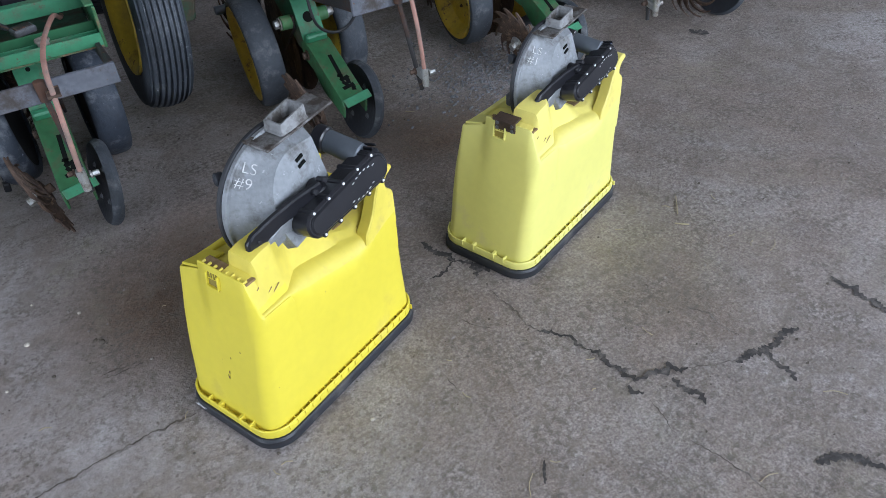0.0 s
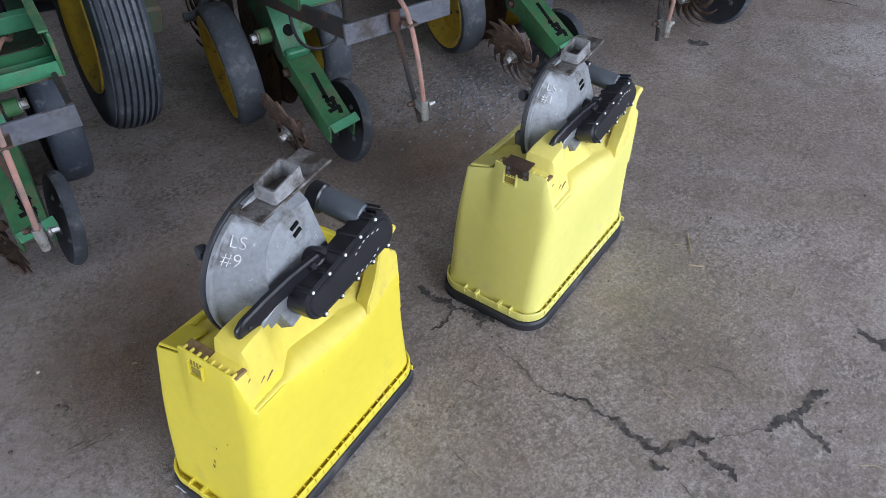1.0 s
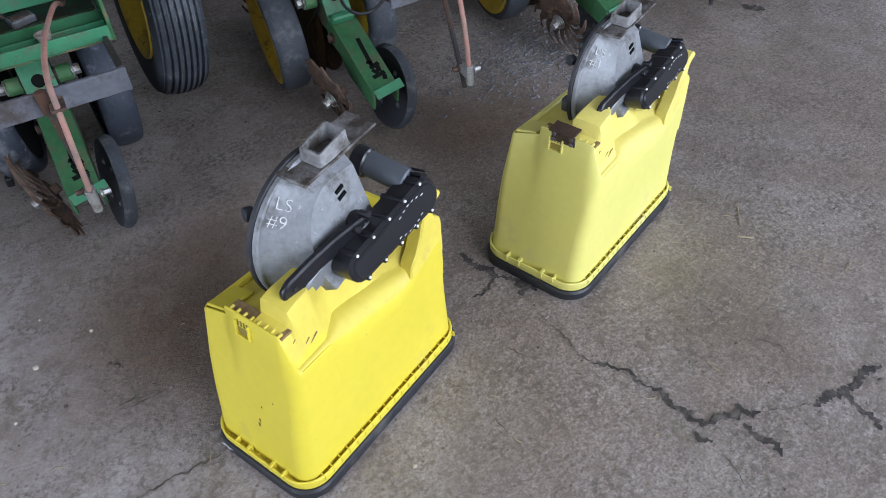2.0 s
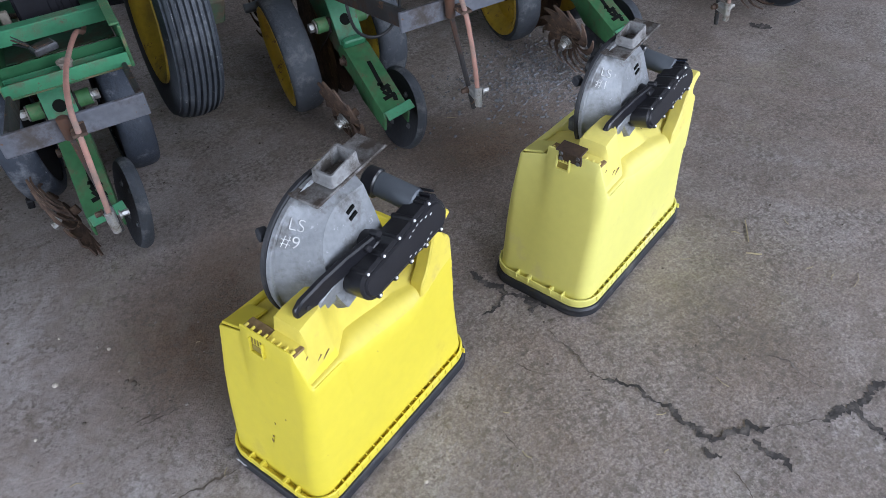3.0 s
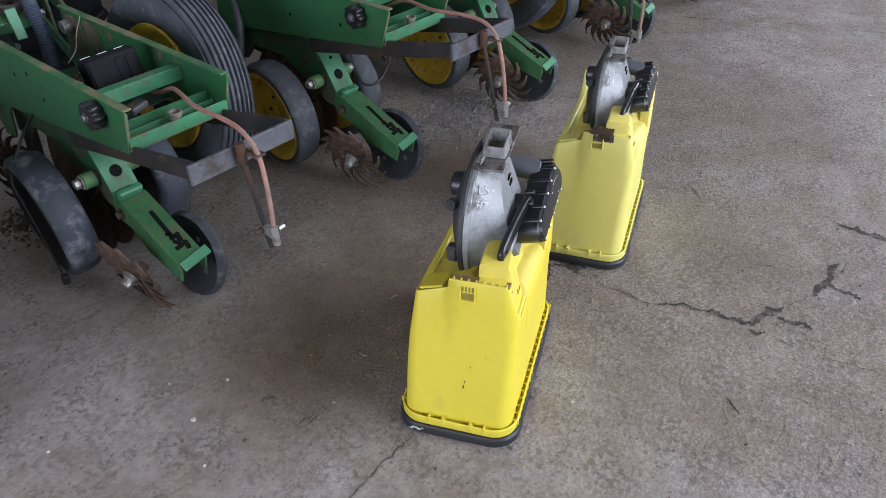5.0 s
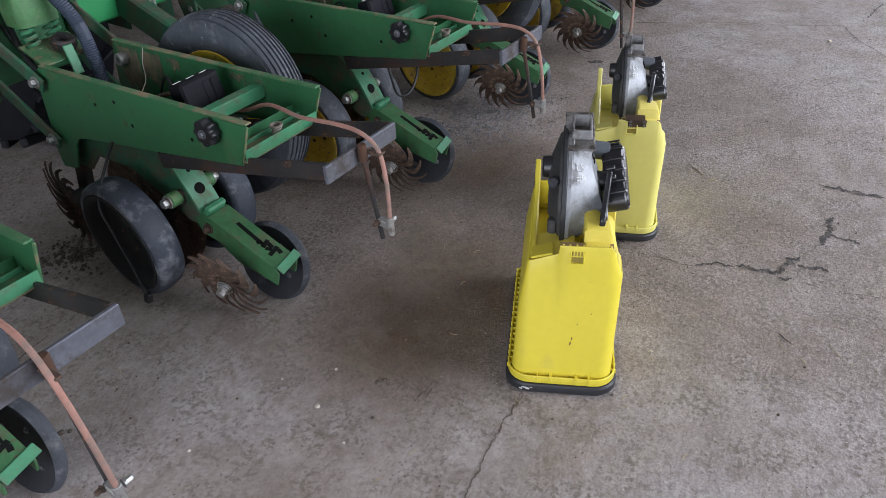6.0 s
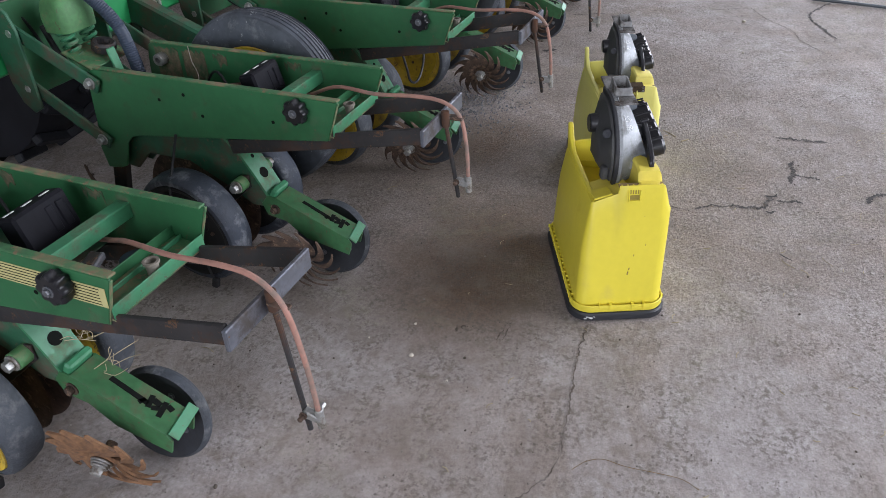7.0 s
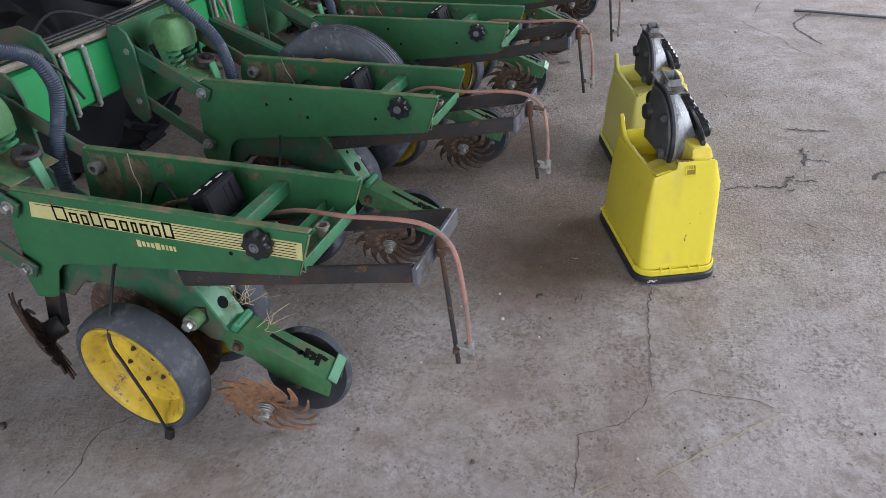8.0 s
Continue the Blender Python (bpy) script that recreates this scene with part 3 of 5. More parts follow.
    for i in range(8):
        part("shelf_rib", box(0.0545, 0.0355 + i * 0.0148, 0.3858, 0.011, 0.0042, 0.0055, 0.001), top, t)
    if plated:
        hinge = part("hinge_plate", box(0.0445, 0.094, 0.383, 0.004, 0.052, 0.022, 0.001), RUST_PLATE, t, "rusty brown riveted hinge plate")
        part("hinge_leaf", box(0.06, 0.1, 0.393, 0.032, 0.056, 0.004, 0.001, (0, -6, 0)), RUST_PLATE, hinge)
        for y in (0.075, 0.113):
            for z in (0.377, 0.389):
                part("rivet", rod((0.0425, y, z), (0.0395, y, z), 0.0045, seg=10, bevel=0.001), STEEL, hinge)
    # open catch below the crest: a frame with four teeth over a square pocket
    catch = thing_part("catch", t)
    for y, w, z, h in ((0.0935, 0.0035, 0.364, 0.03), (0.1225, 0.0035, 0.364, 0.03), (0.108, 0.0325, 0.3505, 0.003)):
        part("catch_frame", box(0.043 - (0.375 - z) * 0.16, y, z, 0.006, w, h, 0.0008, (0, 9, 0)), yellow, catch)
    # pocket and slots are solid pieces; their darker yellow paints the shade inside
    part("catch_pocket", box(0.0436, 0.108, 0.3585, 0.003, 0.026, 0.013, 0, (0, 9, 0)), SLOT, catch)
    for i in range(4):
        part("catch_slot", box(0.0452, 0.0985 + i * 0.0066, 0.3735, 0.003, 0.003, 0.011, 0, (0, 9, 0)), SLOT, catch)
    # shoulder that dips into a scoop below the drive; its outer face rolls over softly but for the moulded step near the end
    zo = [(0.05, 0.322), (0.1, 0.324), (0.14, 0.327), (0.18, 0.326), (0.25, 0.31), (0.3, 0.302), (0.33, 0.304), (0.36, 0.312), (0.39, 0.322), (0.42, 0.324)]
    zt = [(0.05, 0.384), (0.074, 0.386), (0.079, 0.413), (0.1, 0.417), (0.16, 0.418), (0.19, 0.413), (0.215, 0.395), (0.24, 0.362), (0.27, 0.332), (0.3, 0.315), (0.325, 0.315), (0.345, 0.328), (0.36, 0.342), (0.385, 0.35), (0.42, 0.338)]
    wc = [(0.05, 0.03), (0.08, 0.035), (0.2, 0.047), (0.3, 0.06), (0.35, 0.045), (0.42, 0.03)]
    cut = [(0.05, 0.0065), (0.115, 0.0062), (0.165, 0.0), (0.42, 0.0)]
    rings = []
    def eased(table, x):
        return sum(lerp_table(table, min(0.42, max(0.05, x + d))) * w for d, w in ((-0.016, 0.15), (-0.008, 0.22), (0, 0.26), (0.008, 0.22), (0.016, 0.15))) if x > 0.11 else lerp_table(table, x)
    for i in range(56):
        x = 0.053 + 0.356 * i / 55
        o, h, w, c = eased(zo, x), eased(zt, x), eased(wc, x), lerp_table(cut, x)
        soft = (1 - c / 0.0065) * lerp_table([(0.05, 1.0), (0.29, 1.0), (0.345, 0.3), (0.42, 0.15)], x)
        y0 = lerp_table([(0.05, 0.0078), (0.112, 0.0078), (0.122, 0.0044), (0.42, 0.0044)], x)
        ry, rz = 0.0065 + 0.034 * soft, 0.004 + 0.046 * soft
        ring_ = [(x, y0 + 0.0012, 0.225), (x, y0, min(0.258, o - rz - 0.002))]
        for k in range(7):
            a = radians(15 * k)
            ring_.append((x, y0 + ry * (1 - math.cos(a)), o - rz * (1 - math.sin(a))))
        ya = y0 + ry + 0.001
        w = max(w, ya + 0.02)
        for f in (0.15, 0.4, 0.65, 0.88):
            ring_.append((x, ya + (w - ya) * f, o + (h - o) * f))
        ring_ += [(x, w + 0.002, h - 0.001), (x, w + 0.01, h + 0.0015), (x, 0.09, h + 0.002), (x, 0.0945, h - 0.003), (x, 0.095, 0.28)]
        rings.append(ring_)
    shoulder = part("shoulder", loft(rings), top, t, "dust rubbed sloping shoulder", sharp=28)
    shoulder.data.materials.append(yellow)
    for p in shoulder.data.polygons:
        if p.center.y < 0.02 and p.normal.z < 0.45:
            p.material_index = 1
    # dust in the scoop; its brown also paints the shade of the hollow
    part("scoop_dust_shade", box(0.318, 0.08, 0.3185, 0.046, 0.026, 0.003, 0.001), SHELF_DUST, t, "brown dust in the scoop, darkened for the hollow's shade")
    for k, (x, z, n) in enumerate(((0.082, 0.343, 0.03), (0.096, 0.34, 0.034), (0.07, 0.36, 0.016))):
        part("scratch", box(x, 0.0185 + (z - 0.335) * 0.38, z + 0.001, n, 0.0009, 0.0018, 0, (-22, -32, 0)), SHELF_DUST, t)
    horn = [(0.318, 0.285), (0.324, 0.312), (0.338, 0.328), (0.351, 0.352), (0.362, 0.38), (0.375, 0.405), (0.39, 0.42), (0.404, 0.426), (0.416, 0.423), (0.42, 0.415)]
    horn += [(0.416 + 0.022 * math.cos(a), 0.389 + 0.021 * math.sin(a)) for a in [radians(105 + 145 * i / 8) for i in range(9)]]
    part("hook", side_prism(horn + [(0.4125, 0.364), (0.4145, 0.358), (0.4145, 0.285)], 0.0048, 0.034, 0.005), top, t, "curved hinge hook rubbed with dust")
    part("hook", side_prism([(0.06, 0.295), (0.06, 0.345), (0.12, 0.345), (0.25, 0.342), (0.345, 0.342), (0.37, 0.352), (0.392, 0.372), (0.408, 0.398), (0.422, 0.404), (0.428, 0.395), (0.42, 0.36), (0.411, 0.295)], 0.2, 0.214, 0.003), yellow, t, "curved hinge hook")
    if not plated:
        for dy, dz, n in ((0.13, 0.15, 0.5), (0.133, 0.135, 0.7), (0.12, 0.19, 0.35), (0.09, 0.22, 0.25)):
            part("scuff_mark", side_prism([(0.0, 0.0), (0.004 * n, 0.004 * n), (0.003 * n, 0.02 * n), (-0.001, 0.012 * n)], 0, 0.0006, 0, None), SHELF_DUST, t).matrix_basis = pose(0.0113 + (dz - 0.15) * 0.158, dy - 0.022, dz, 0, 0, 90) @ pose(0, 0, 0, 0, -8, 0)
    return t


def d_profile(grow=0.0, x_end=0.308, n=18):
    """The outline of the meter: a disc cut off straight at the back, in (length, z)."""
    cx, cz, r = 0.252, 0.415, 0.137 + grow
    pts = [(cx + r * math.cos(radians(a)), cz + r * math.sin(radians(a))) for a in [208 - (208 - 86) * i / (n - 1) for i in range(n)]]
    return [*pts, (x_end, cz + r * 0.985), (x_end, 0.382)]


def chalk(text, m, size, parent):
    curve = bpy.data.curves.new("chalk_mark", "FONT")
    curve.body, curve.size, curve.extrude, curve.align_x = text, size, 0.0002, "CENTER"
    curve.offset = -0.0004
    scratch = bpy.data.objects.new("chalk_mark", curve)
    scene.collection.objects.link(scratch)
    bpy.context.view_layer.update()
    me = bpy.data.meshes.new_from_object(scratch.evaluated_get(bpy.context.evaluated_depsgraph_get()))
    bpy.data.objects.remove(scratch)
    me.materials.clear()
    me.materials.append(CHALK)
    ob = new("chalk_mark", me)
    ob.parent, ob.matrix_basis = parent, m
    return ob


def seed_meter(m, number, label):
    t = thing("seed_meter", m, label, "seed meter", "seed meters on the hoppers")
    part("rear_cover", loft([[(x, w, z) for x, z in d_profile(g, 0.308 + g * 0.5)] for w, g in ((0.148, -0.008), (0.155, -0.012), (0.162, -0.03), (0.174, -0.06), (0.178, -0.07))]), METER_BLACK, t, "dusty black plastic rear cover")
    part("gasket", side_prism(d_profile(0.006), 0.138, 0.149, 0.002), LID, t)
    part("flange", side_prism(d_profile(0.003), 0.127, 0.139, 0.002), ALU, t)
    outer = d_profile(-0.002)
    def shrunk(f, lean):
        out = []
        for x, z in outer:
            xx, zz = 0.27 + (x - 0.27) * (f if x < 0.27 else 0.985), 0.43 + (z - 0.43) * (f + 0.1)
            out.append((min(xx, 0.306), 0.129 - lean * (0.085 - 0.35 * (zz - 0.4)), zz))
        return out
    part("housing", loft([[(x, 0.129, z) for x, z in outer], shrunk(0.965, 0.06), shrunk(0.94, 0.14), shrunk(0.665, 0.92), shrunk(0.655, 0.96), shrunk(0.6, 0.965)]), ALU, t, "grey cast aluminium housing", sharp=20)
    part("housing_web", box(0.185, 0.082, 0.4, 0.09, 0.06, 0.03, 0.006, (0, 0, 6)), ALU, t)
    part("housing_ear", side_prism([(0.124, 0.408), (0.132, 0.42), (0.155, 0.429), (0.196, 0.436), (0.203, 0.424), (0.19, 0.404), (0.16, 0.408)], 0.043, 0.051, 0.003), ALU, t)
    part("bolt", bolt((0.113, 0.053, 0.425), (0.113, 0.046, 0.425), 0.005), STEEL_DARK, t)
    for z in (0.503, 0.492):
        part("cast_mark", box(0.262, 0.0785 + (z - 0.5) * 0.35, z - 0.003, 0.018, 0.003, 0.006, 0, (0, -18, 0)), INK_AND_HOLE, t)
    # outlet on top with its cast plate
    part("outlet_plate", box(0.282, 0.112, 0.5535, 0.168, 0.066, 0.005, 0.002, (0, -5, 0)), ALU_DIRTY, t, "oily cast outlet plate")
    def sq(z, a, b, slant=0.0):
        """A ring of the square neck, whose mouth is cut aslant."""
        return [(0.274 + x, 0.108 + y, z + x * slant) for x, y in rounded_rect(-a, a, -b, b, 0.004, 2)]
    part("outlet", loft([sq(0.554, 0.036, 0.025), sq(0.56, 0.032, 0.023, 0.08), sq(0.577, 0.031, 0.022, 0.2), sq(0.579, 0.03, 0.021, 0.2), sq(0.579, 0.027, 0.018, 0.2), sq(0.556, 0.025, 0.016)]), ALU_PALE, t, "square cast seed outlet")
    # drive
    part("motor", rod((0.366, 0.13, 0.47), (0.374, 0.036, 0.456), 0.0225, seg=28, bevel=0.003), MOTOR, t, "round grey drive motor")
    part("motor_seat", rod((0.362, 0.138, 0.472), (0.366, 0.112, 0.468), 0.027, seg=28, bevel=0.003), PLASTIC, t)
    a, b = Vector((0.208, 0, 0.416)), Vector((0.369, 0, 0.439))
    d = (b - a).normalized()
    up = Vector((-d.z, 0, d.x))
    def stadium(r0, r1, n=9):
        pts = [a + r0 * (math.cos(s) * -d + math.sin(s) * up) for s in [radians(90 - 180 * i / (n - 1)) for i in range(n)]]
        pts += [b + r1 * (math.cos(s) * d + math.sin(s) * up) for s in [radians(-90 + 180 * i / (n - 1)) for i in range(n)]]
        return [(p.x, p.z) for p in pts]
    gear = part("gearbox", side_prism(stadium(0.0265, 0.0315), -0.004, 0.046, 0.004), PLASTIC, t, "glossy black drive gearbox")
    # it leans back towards the housing
    pivot = Matrix.Translation(a.lerp(b, 0.5) + Vector((0, 0.02, 0)))
    gear.matrix_basis = pivot @ Matrix.Rotation(radians(-15), 4, d) @ pivot.inverted()
    part("gearbox_cover", side_prism(stadium(0.0195, 0.025), -0.008, 0.0, 0.003), PLASTIC, gear)
    for i in range(5):
        q = a.lerp(b, i / 4)
        for s in (1, -1):
            p = q + up * s * (0.0235 + 0.005 * i / 4)
            part("screw_boss", rod((p.x, 0.046, p.z), (p.x, -0.0045, p.z), 0.006, seg=12, bevel=0.001), PLASTIC, gear)
            part("screw", rod((p.x, -0.004, p.z), (p.x, -0.0068, p.z), 0.0026, seg=8, bevel=0.0004), WHITE, gear, "small bright screw head")
    for s, lo, hi in ((0.014, 0.6, 0.95), (-0.014, 0.5, 0.85)):
        p, q = a.lerp(b, lo) + up * s, a.lerp(b, hi) + up * s
        for k in range(6):
            c = p.lerp(q, k / 5) + up * (0.006 * math.sin(math.pi * k / 5) * (1 if s > 0 else -1))
            part("cast_lettering", box(c.x, -0.0084, c.z, 0.0055, 0.001, 0.0016, 0, (0, -15, 0)), CHALK, gear)
    if number == "#1":
        part("sticker", box(0.384, 0.022, 0.4695, 0.03, 0.03, 0.001, 0, (0, -14, 0)), BLUE, gear, "small blue sticker")
    part("gearbox_head", box(0.374, 0.022, 0.455, 0.042, 0.048, 0.028, 0.006, (0, -14, 0)), PLASTIC, gear)
    for i in range(4):
        part("head_rib", box(0.36 + i * 0.0095, 0.022, 0.4695 + i * 0.0022, 0.003, 0.042, 0.006, 0.001, (0, -14, 0)), PLASTIC, gear)
    for x, z in ((0.238, 0.46), (0.265, 0.47)):
        part("boss", rod((x, 0.035, z), (x, 0.014, z), 0.0062, seg=12), PLASTIC, gear)
    bracket = part("arm_bracket", side_prism([(0.092, 0.405), (0.092, 0.43), (0.106, 0.443), (0.15, 0.455), (0.2, 0.464), (0.26, 0.468), (0.262, 0.434), (0.205, 0.432), (0.162, 0.427), (0.142, 0.419), (0.136, 0.405)], 0.05, 0.063, 0.003), PLASTIC, t, "black bracket bar")
    for v in bracket.data.vertices:
        v.co.y -= (v.co.x - 0.1) * 0.12
    # black case, which also stands in for the pocket's shade behind the gearbox
    part("drive_shaft_case", rod((0.268, 0.09, 0.436), (0.262, 0.03, 0.432), 0.024, 0.022, seg=20, bevel=0.003), PLASTIC, t, "black drive shaft case filling the shaded pocket behind the gearbox")
    # small fittings at the rear cover
    part("vacuum_port", rod((0.25, 0.165, 0.476), (0.25, 0.194, 0.476), 0.027, 0.025, seg=24, bevel=0.003), PLASTIC, t)
    part("cover_knob", rod((0.158, 0.164, 0.49), (0.143, 0.17, 0.492), 0.012, seg=12, bevel=0.002), RUBBER, t)
    part("cover_latch", box(0.145, 0.166, 0.38, 0.026, 0.022, 0.036, 0.005), METER_BLACK, t)
    # chalk on the slanting band of the housing
    back, front = shrunk(0.94, 0.14), shrunk(0.66, 0.93)
    k = 10
    o, along, upw = Vector(back[k]).lerp(Vector(front[k]), 0.42), (Vector(front[k]) - Vector(back[k])).normalized(), (Vector(front[k + 1]) - Vector(front[k - 1])).normalized()
    out = along.cross(upw).normalized()
    upw = out.cross(along)
    face = Matrix(((along.x, upw.x, out.x, o.x), (along.y, upw.y, out.y, o.y), (along.z, upw.z, out.z, o.z), (0, 0, 0, 1)))
    chalk("LS", face @ pose(-0.008, 0.003, 0.0035), 0.028, t)
    chalk(number, face @ pose(-0.012, -0.024, 0.0055), 0.028, t)
    return t


H1 = pose(0.878, -0.921, 0, 0, 0, 24.5)
H2 = pose(1.550, -0.790, 0, 0, 0, 21.5) @ Matrix.Diagonal((1.0, 1.0, 0.97, 1.0))
seed_hopper(H1, YELLOW, YELLOW_TOP, "bright yellow plastic seed hopper upside down on the floor")
seed_hopper(H2, FADED, FADED_TOP, "faded pale yellow plastic seed hopper upside down on the floor", True)
seed_meter(H1, "#9", "grey cast seed meter with black drive, chalked LS #9")
seed_meter(pose(1.549, -0.784, 0, 0, 0, 21.5) @ Matrix.Scale(0.97, 4) @ pose(0.35, 0.07, 0.34) @ Matrix.Scale(0.9, 4) @ pose(-0.35, -0.07, -0.34), "#1", "grey cast seed meter with black drive, chalked LS #1")


# ---- planter row units ----
PITCH = 0.762
C = -0.065  # middle of the opener and closing gear


def wheel_pose(x, y, z, lean=0.0, toe=0.0):
    """Lays a turned wheel's axle (+z) along -x, its outer face out; lean tips the top outwards."""
    return Matrix.Translation((x, y, z)) @ pose(0, 0, 0, 0, lean, toe) @ pose(0, 0, 0, 0, -90, 0)


def gauge_wheel(parent, side):
    """side -1: the outer face looks to -x. Its top leans out and it toes in."""
    mid = Matrix.Translation((C + side * 0.117, 0.387, 0.21)) @ pose(0, 0, 0, 0, 3 * side, 4 * side) @ pose(0, 0, 0, 0, 90 * side, 0)
    base = mid @ pose(0, 0, -0.057)
    tyre = [(0.135, 0.029), (0.148, 0.026), (0.158, 0.03), (0.165, 0.04), (0.1695, 0.062), (0.169, 0.09), (0.166, 0.104), (0.159, 0.112), (0.148, 0.114), (0.144, 0.108)]
    w = part("gauge_wheel", lathe([(r * 1.04, h) for r, h in tyre], base, 48), RUBBER_GREY, parent, "smooth scuffed grey rubber gauge wheel")
    rim = [(0, 0.056), (0.03, 0.056), (0.034, 0.062), (0.058, 0.062), (0.09, 0.062), (0.112, 0.068), (0.121, 0.086), (0.128, 0.106), (0.137, 0.114), (0.145, 0.115), (0.147, 0.108), (0.143, 0.035), (0, 0.035)]
    part("rim", lathe([(r * 1.03, h) for r, h in rim], base, 40), YELLOW_RIM, w, "dished yellow wheel rim")
    for i in range(5):
        a = 1.2566 * i + 0.4
        p, q = base @ Vector((0.052 * math.cos(a), 0.052 * math.sin(a), 0.064)), base @ Vector((0.052 * math.cos(a), 0.052 * math.sin(a), 0.072))
        part("wheel_bolt", bolt(p, q, 0.0045), RUST, w)
    return w


def star_wheel(name, parent, m, r, teeth, label, metal=None, twist=0.9):
    """A spiked wheel: curved tapering teeth round a hub, axle along +z of m."""
    star = part(name, lathe([(0, -0.012), (0.032, -0.012), (0.034, -0.004), (0.034, 0.006), (0.03, 0.012), (0, 0.012)], m, 20), metal or RUST, parent, label)
    rings = []
    for s in range(9):
        f = s / 8
        rr, a = 0.026 + (r - 0.026) * f, 0.75 * f ** 1.8
        half = 0.0175 * (1 - 0.12 * f) * (1 if f < 0.55 else 1 - 0.8 * (f - 0.55) / 0.45)
        c = Vector((rr * math.cos(a), rr * math.sin(a), 0.012 * math.sin(f * 2.4)))
        tangent = Vector((-math.sin(a), math.cos(a), twist * (1 - 0.55 * f))).normalized()
        flat = Vector((math.cos(a), math.sin(a), 0)).cross(tangent) * 0.0026
        rings.append([c - tangent * half + flat, c + tangent * half + flat, c + tangent * half - flat, c - tangent * half - flat])
    first = part("tooth", loft(rings), metal or RUST, star)
    first.matrix_basis = m
    for i in range(1, teeth):
        tooth = new("tooth", first.data)
        tooth.parent, tooth.matrix_basis = star, m @ pose(0, 0, 0, 0, 0, 360 * i / teeth)
    return star


def row_unit():
    t = thing("planter_row_unit", Matrix.Identity(4), "green planter row unit with gauge and closing wheels on the floor", "planter row", "row units of the planter")
    plate = [(-0.1, 0.622), (0.3, 0.626), (0.69, 0.622), (0.71, 0.612), (0.722, 0.575), (0.745, 0.4), (0.757, 0.37), (0.748, 0.305), (0.7, 0.31), (0.672, 0.32), (0.655, 0.36), (0.64, 0.4), (0.615, 0.425), (0.58, 0.434), (0.246, 0.474), (-0.06, 0.514)]
    for x in (-0.13, 0.118):
        side = part("side_plate", prism(plate, x, x + 0.006, 0.0012), GREEN, t, "long green side plate")
        lip = x + 0.0095 if x < 0 else x - 0.0035
        part("top_flange", box(lip, 0.295, 0.6255, 0.019, 0.79, 0.005, 0.0015), GREEN_WORN, side, "rust worn folded top edge")
    # flat black discs paint the dark of the plate's holes
    for y, z in ((0.1, 0.545), (0.33, 0.53), (0.47, 0.56), (0.38, 0.585)):
        part("plate_hole", rod((-0.1305, y, z), (-0.1312, y, z), 0.005, seg=10, bevel=0), INK_AND_HOLE, t)
    # dried mud smeared inside the far plate
    rnd = random.Random(12)
    for y0, y1, z0 in ((0.5, 0.585, 0.5), (0.6, 0.69, 0.47), (0.42, 0.47, 0.56), (0.16, 0.215, 0.575)):
        low = [(y0 + (y1 - y0) * i / 9, z0 + rnd.uniform(0, 0.035)) for i in range(10)]
        high = [(y1 - (y1 - y0) * i / 9, 0.612 - rnd.uniform(0, 0.016)) for i in range(10)]
        part("mud_smear", prism(low + high, 0.1171, 0.1179, 0), MUD, t, "dried tan mud smear")
    # adjusting knob
    lobes = [((0.0305 + 0.0032 * math.cos(8 * 2 * math.pi * i / 64)) * math.cos(2 * math.pi * i / 64), (0.0305 + 0.0032 * math.cos(8 * 2 * math.pi * i / 64)) * math.sin(2 * math.pi * i / 64)) for i in range(64)]
    knob = part("knob", loft([[(x, 0.012 + y * f, 0.593 + z * f) for y, z in lobes] for x, f in ((-0.131, 0.8), (-0.138, 0.9), (-0.142, 1.0), (-0.158, 1.0), (-0.163, 0.9), (-0.163, 0.5))]), PLASTIC, t, "black lobed plastic adjusting knob")
    part("knob_bolt", bolt((-0.163, 0.012, 0.593), (-0.171, 0.012, 0.593), 0.008), STEEL, knob)
    # cross pieces between the plates
    part("cross_bracket", box(-0.005, 0.108, 0.594, 0.245, 0.03, 0.004, 0.001), GREEN_LIGHT, t, "bright green folded cross bracket")
    part("cross_bracket", box(-0.005, 0.094, 0.578, 0.245, 0.004, 0.032, 0.001), GREEN_LIGHT, t)
    part("rear_channel", box(-0.005, -0.04, 0.53, 0.245, 0.075, 0.004, 0.001, (8, 0, 0)), GREEN_WORN, t, "worn green rear channel")
    part("rear_channel", box(-0.005, -0.077, 0.542, 0.245, 0.004, 0.028, 0.001), GREEN_LIGHT, t)
    for y, z in ((-0.058, 0.5335), (-0.022, 0.5385)):
        part("channel_rib", box(-0.005, y, z, 0.243, 0.004, 0.012, 0.001), GREEN_LIGHT, t)
    for x in (-0.127, 0.121):
        part("plate_edge", box(x, -0.0822, 0.568, 0.0068, 0.003, 0.112, 0.001, (20.5, 0, 0)), GREEN_WORN, t)
    part("rear_channel", box(-0.005, -0.002, 0.545, 0.245, 0.004, 0.03, 0.001), GREEN, t)
    part("hopper_post", lathe([(0.009, 0.535), (0.011, 0.535), (0.013, 0.558), (0.016, 0.56), (0.016, 0.565), (0.011, 0.565), (0.009, 0.54), (0, 0.54)], pose(0.0, -0.055, 0), 16), HOSE_OLD, t, "pale dusty plastic cup")
    part("floor_pan", box(-0.005, 0.42, 0.475, 0.24, 0.5, 0.004, 0.001, (-4, 0, 0)), GREEN_DARK, t)
    module = part("control_module", box(0.005, 0.215, 0.59, 0.13, 0.05, 0.085, 0.006, (-14, 0, 4)), MODULE, t, "black plastic control module")
    for i in range(4):
        part("module_rib", box(-0.035 + i * 0.027, 0.192, 0.595, 0.019, 0.005, 0.056, 0.002, (-14, 0, 4)), MODULE, module)
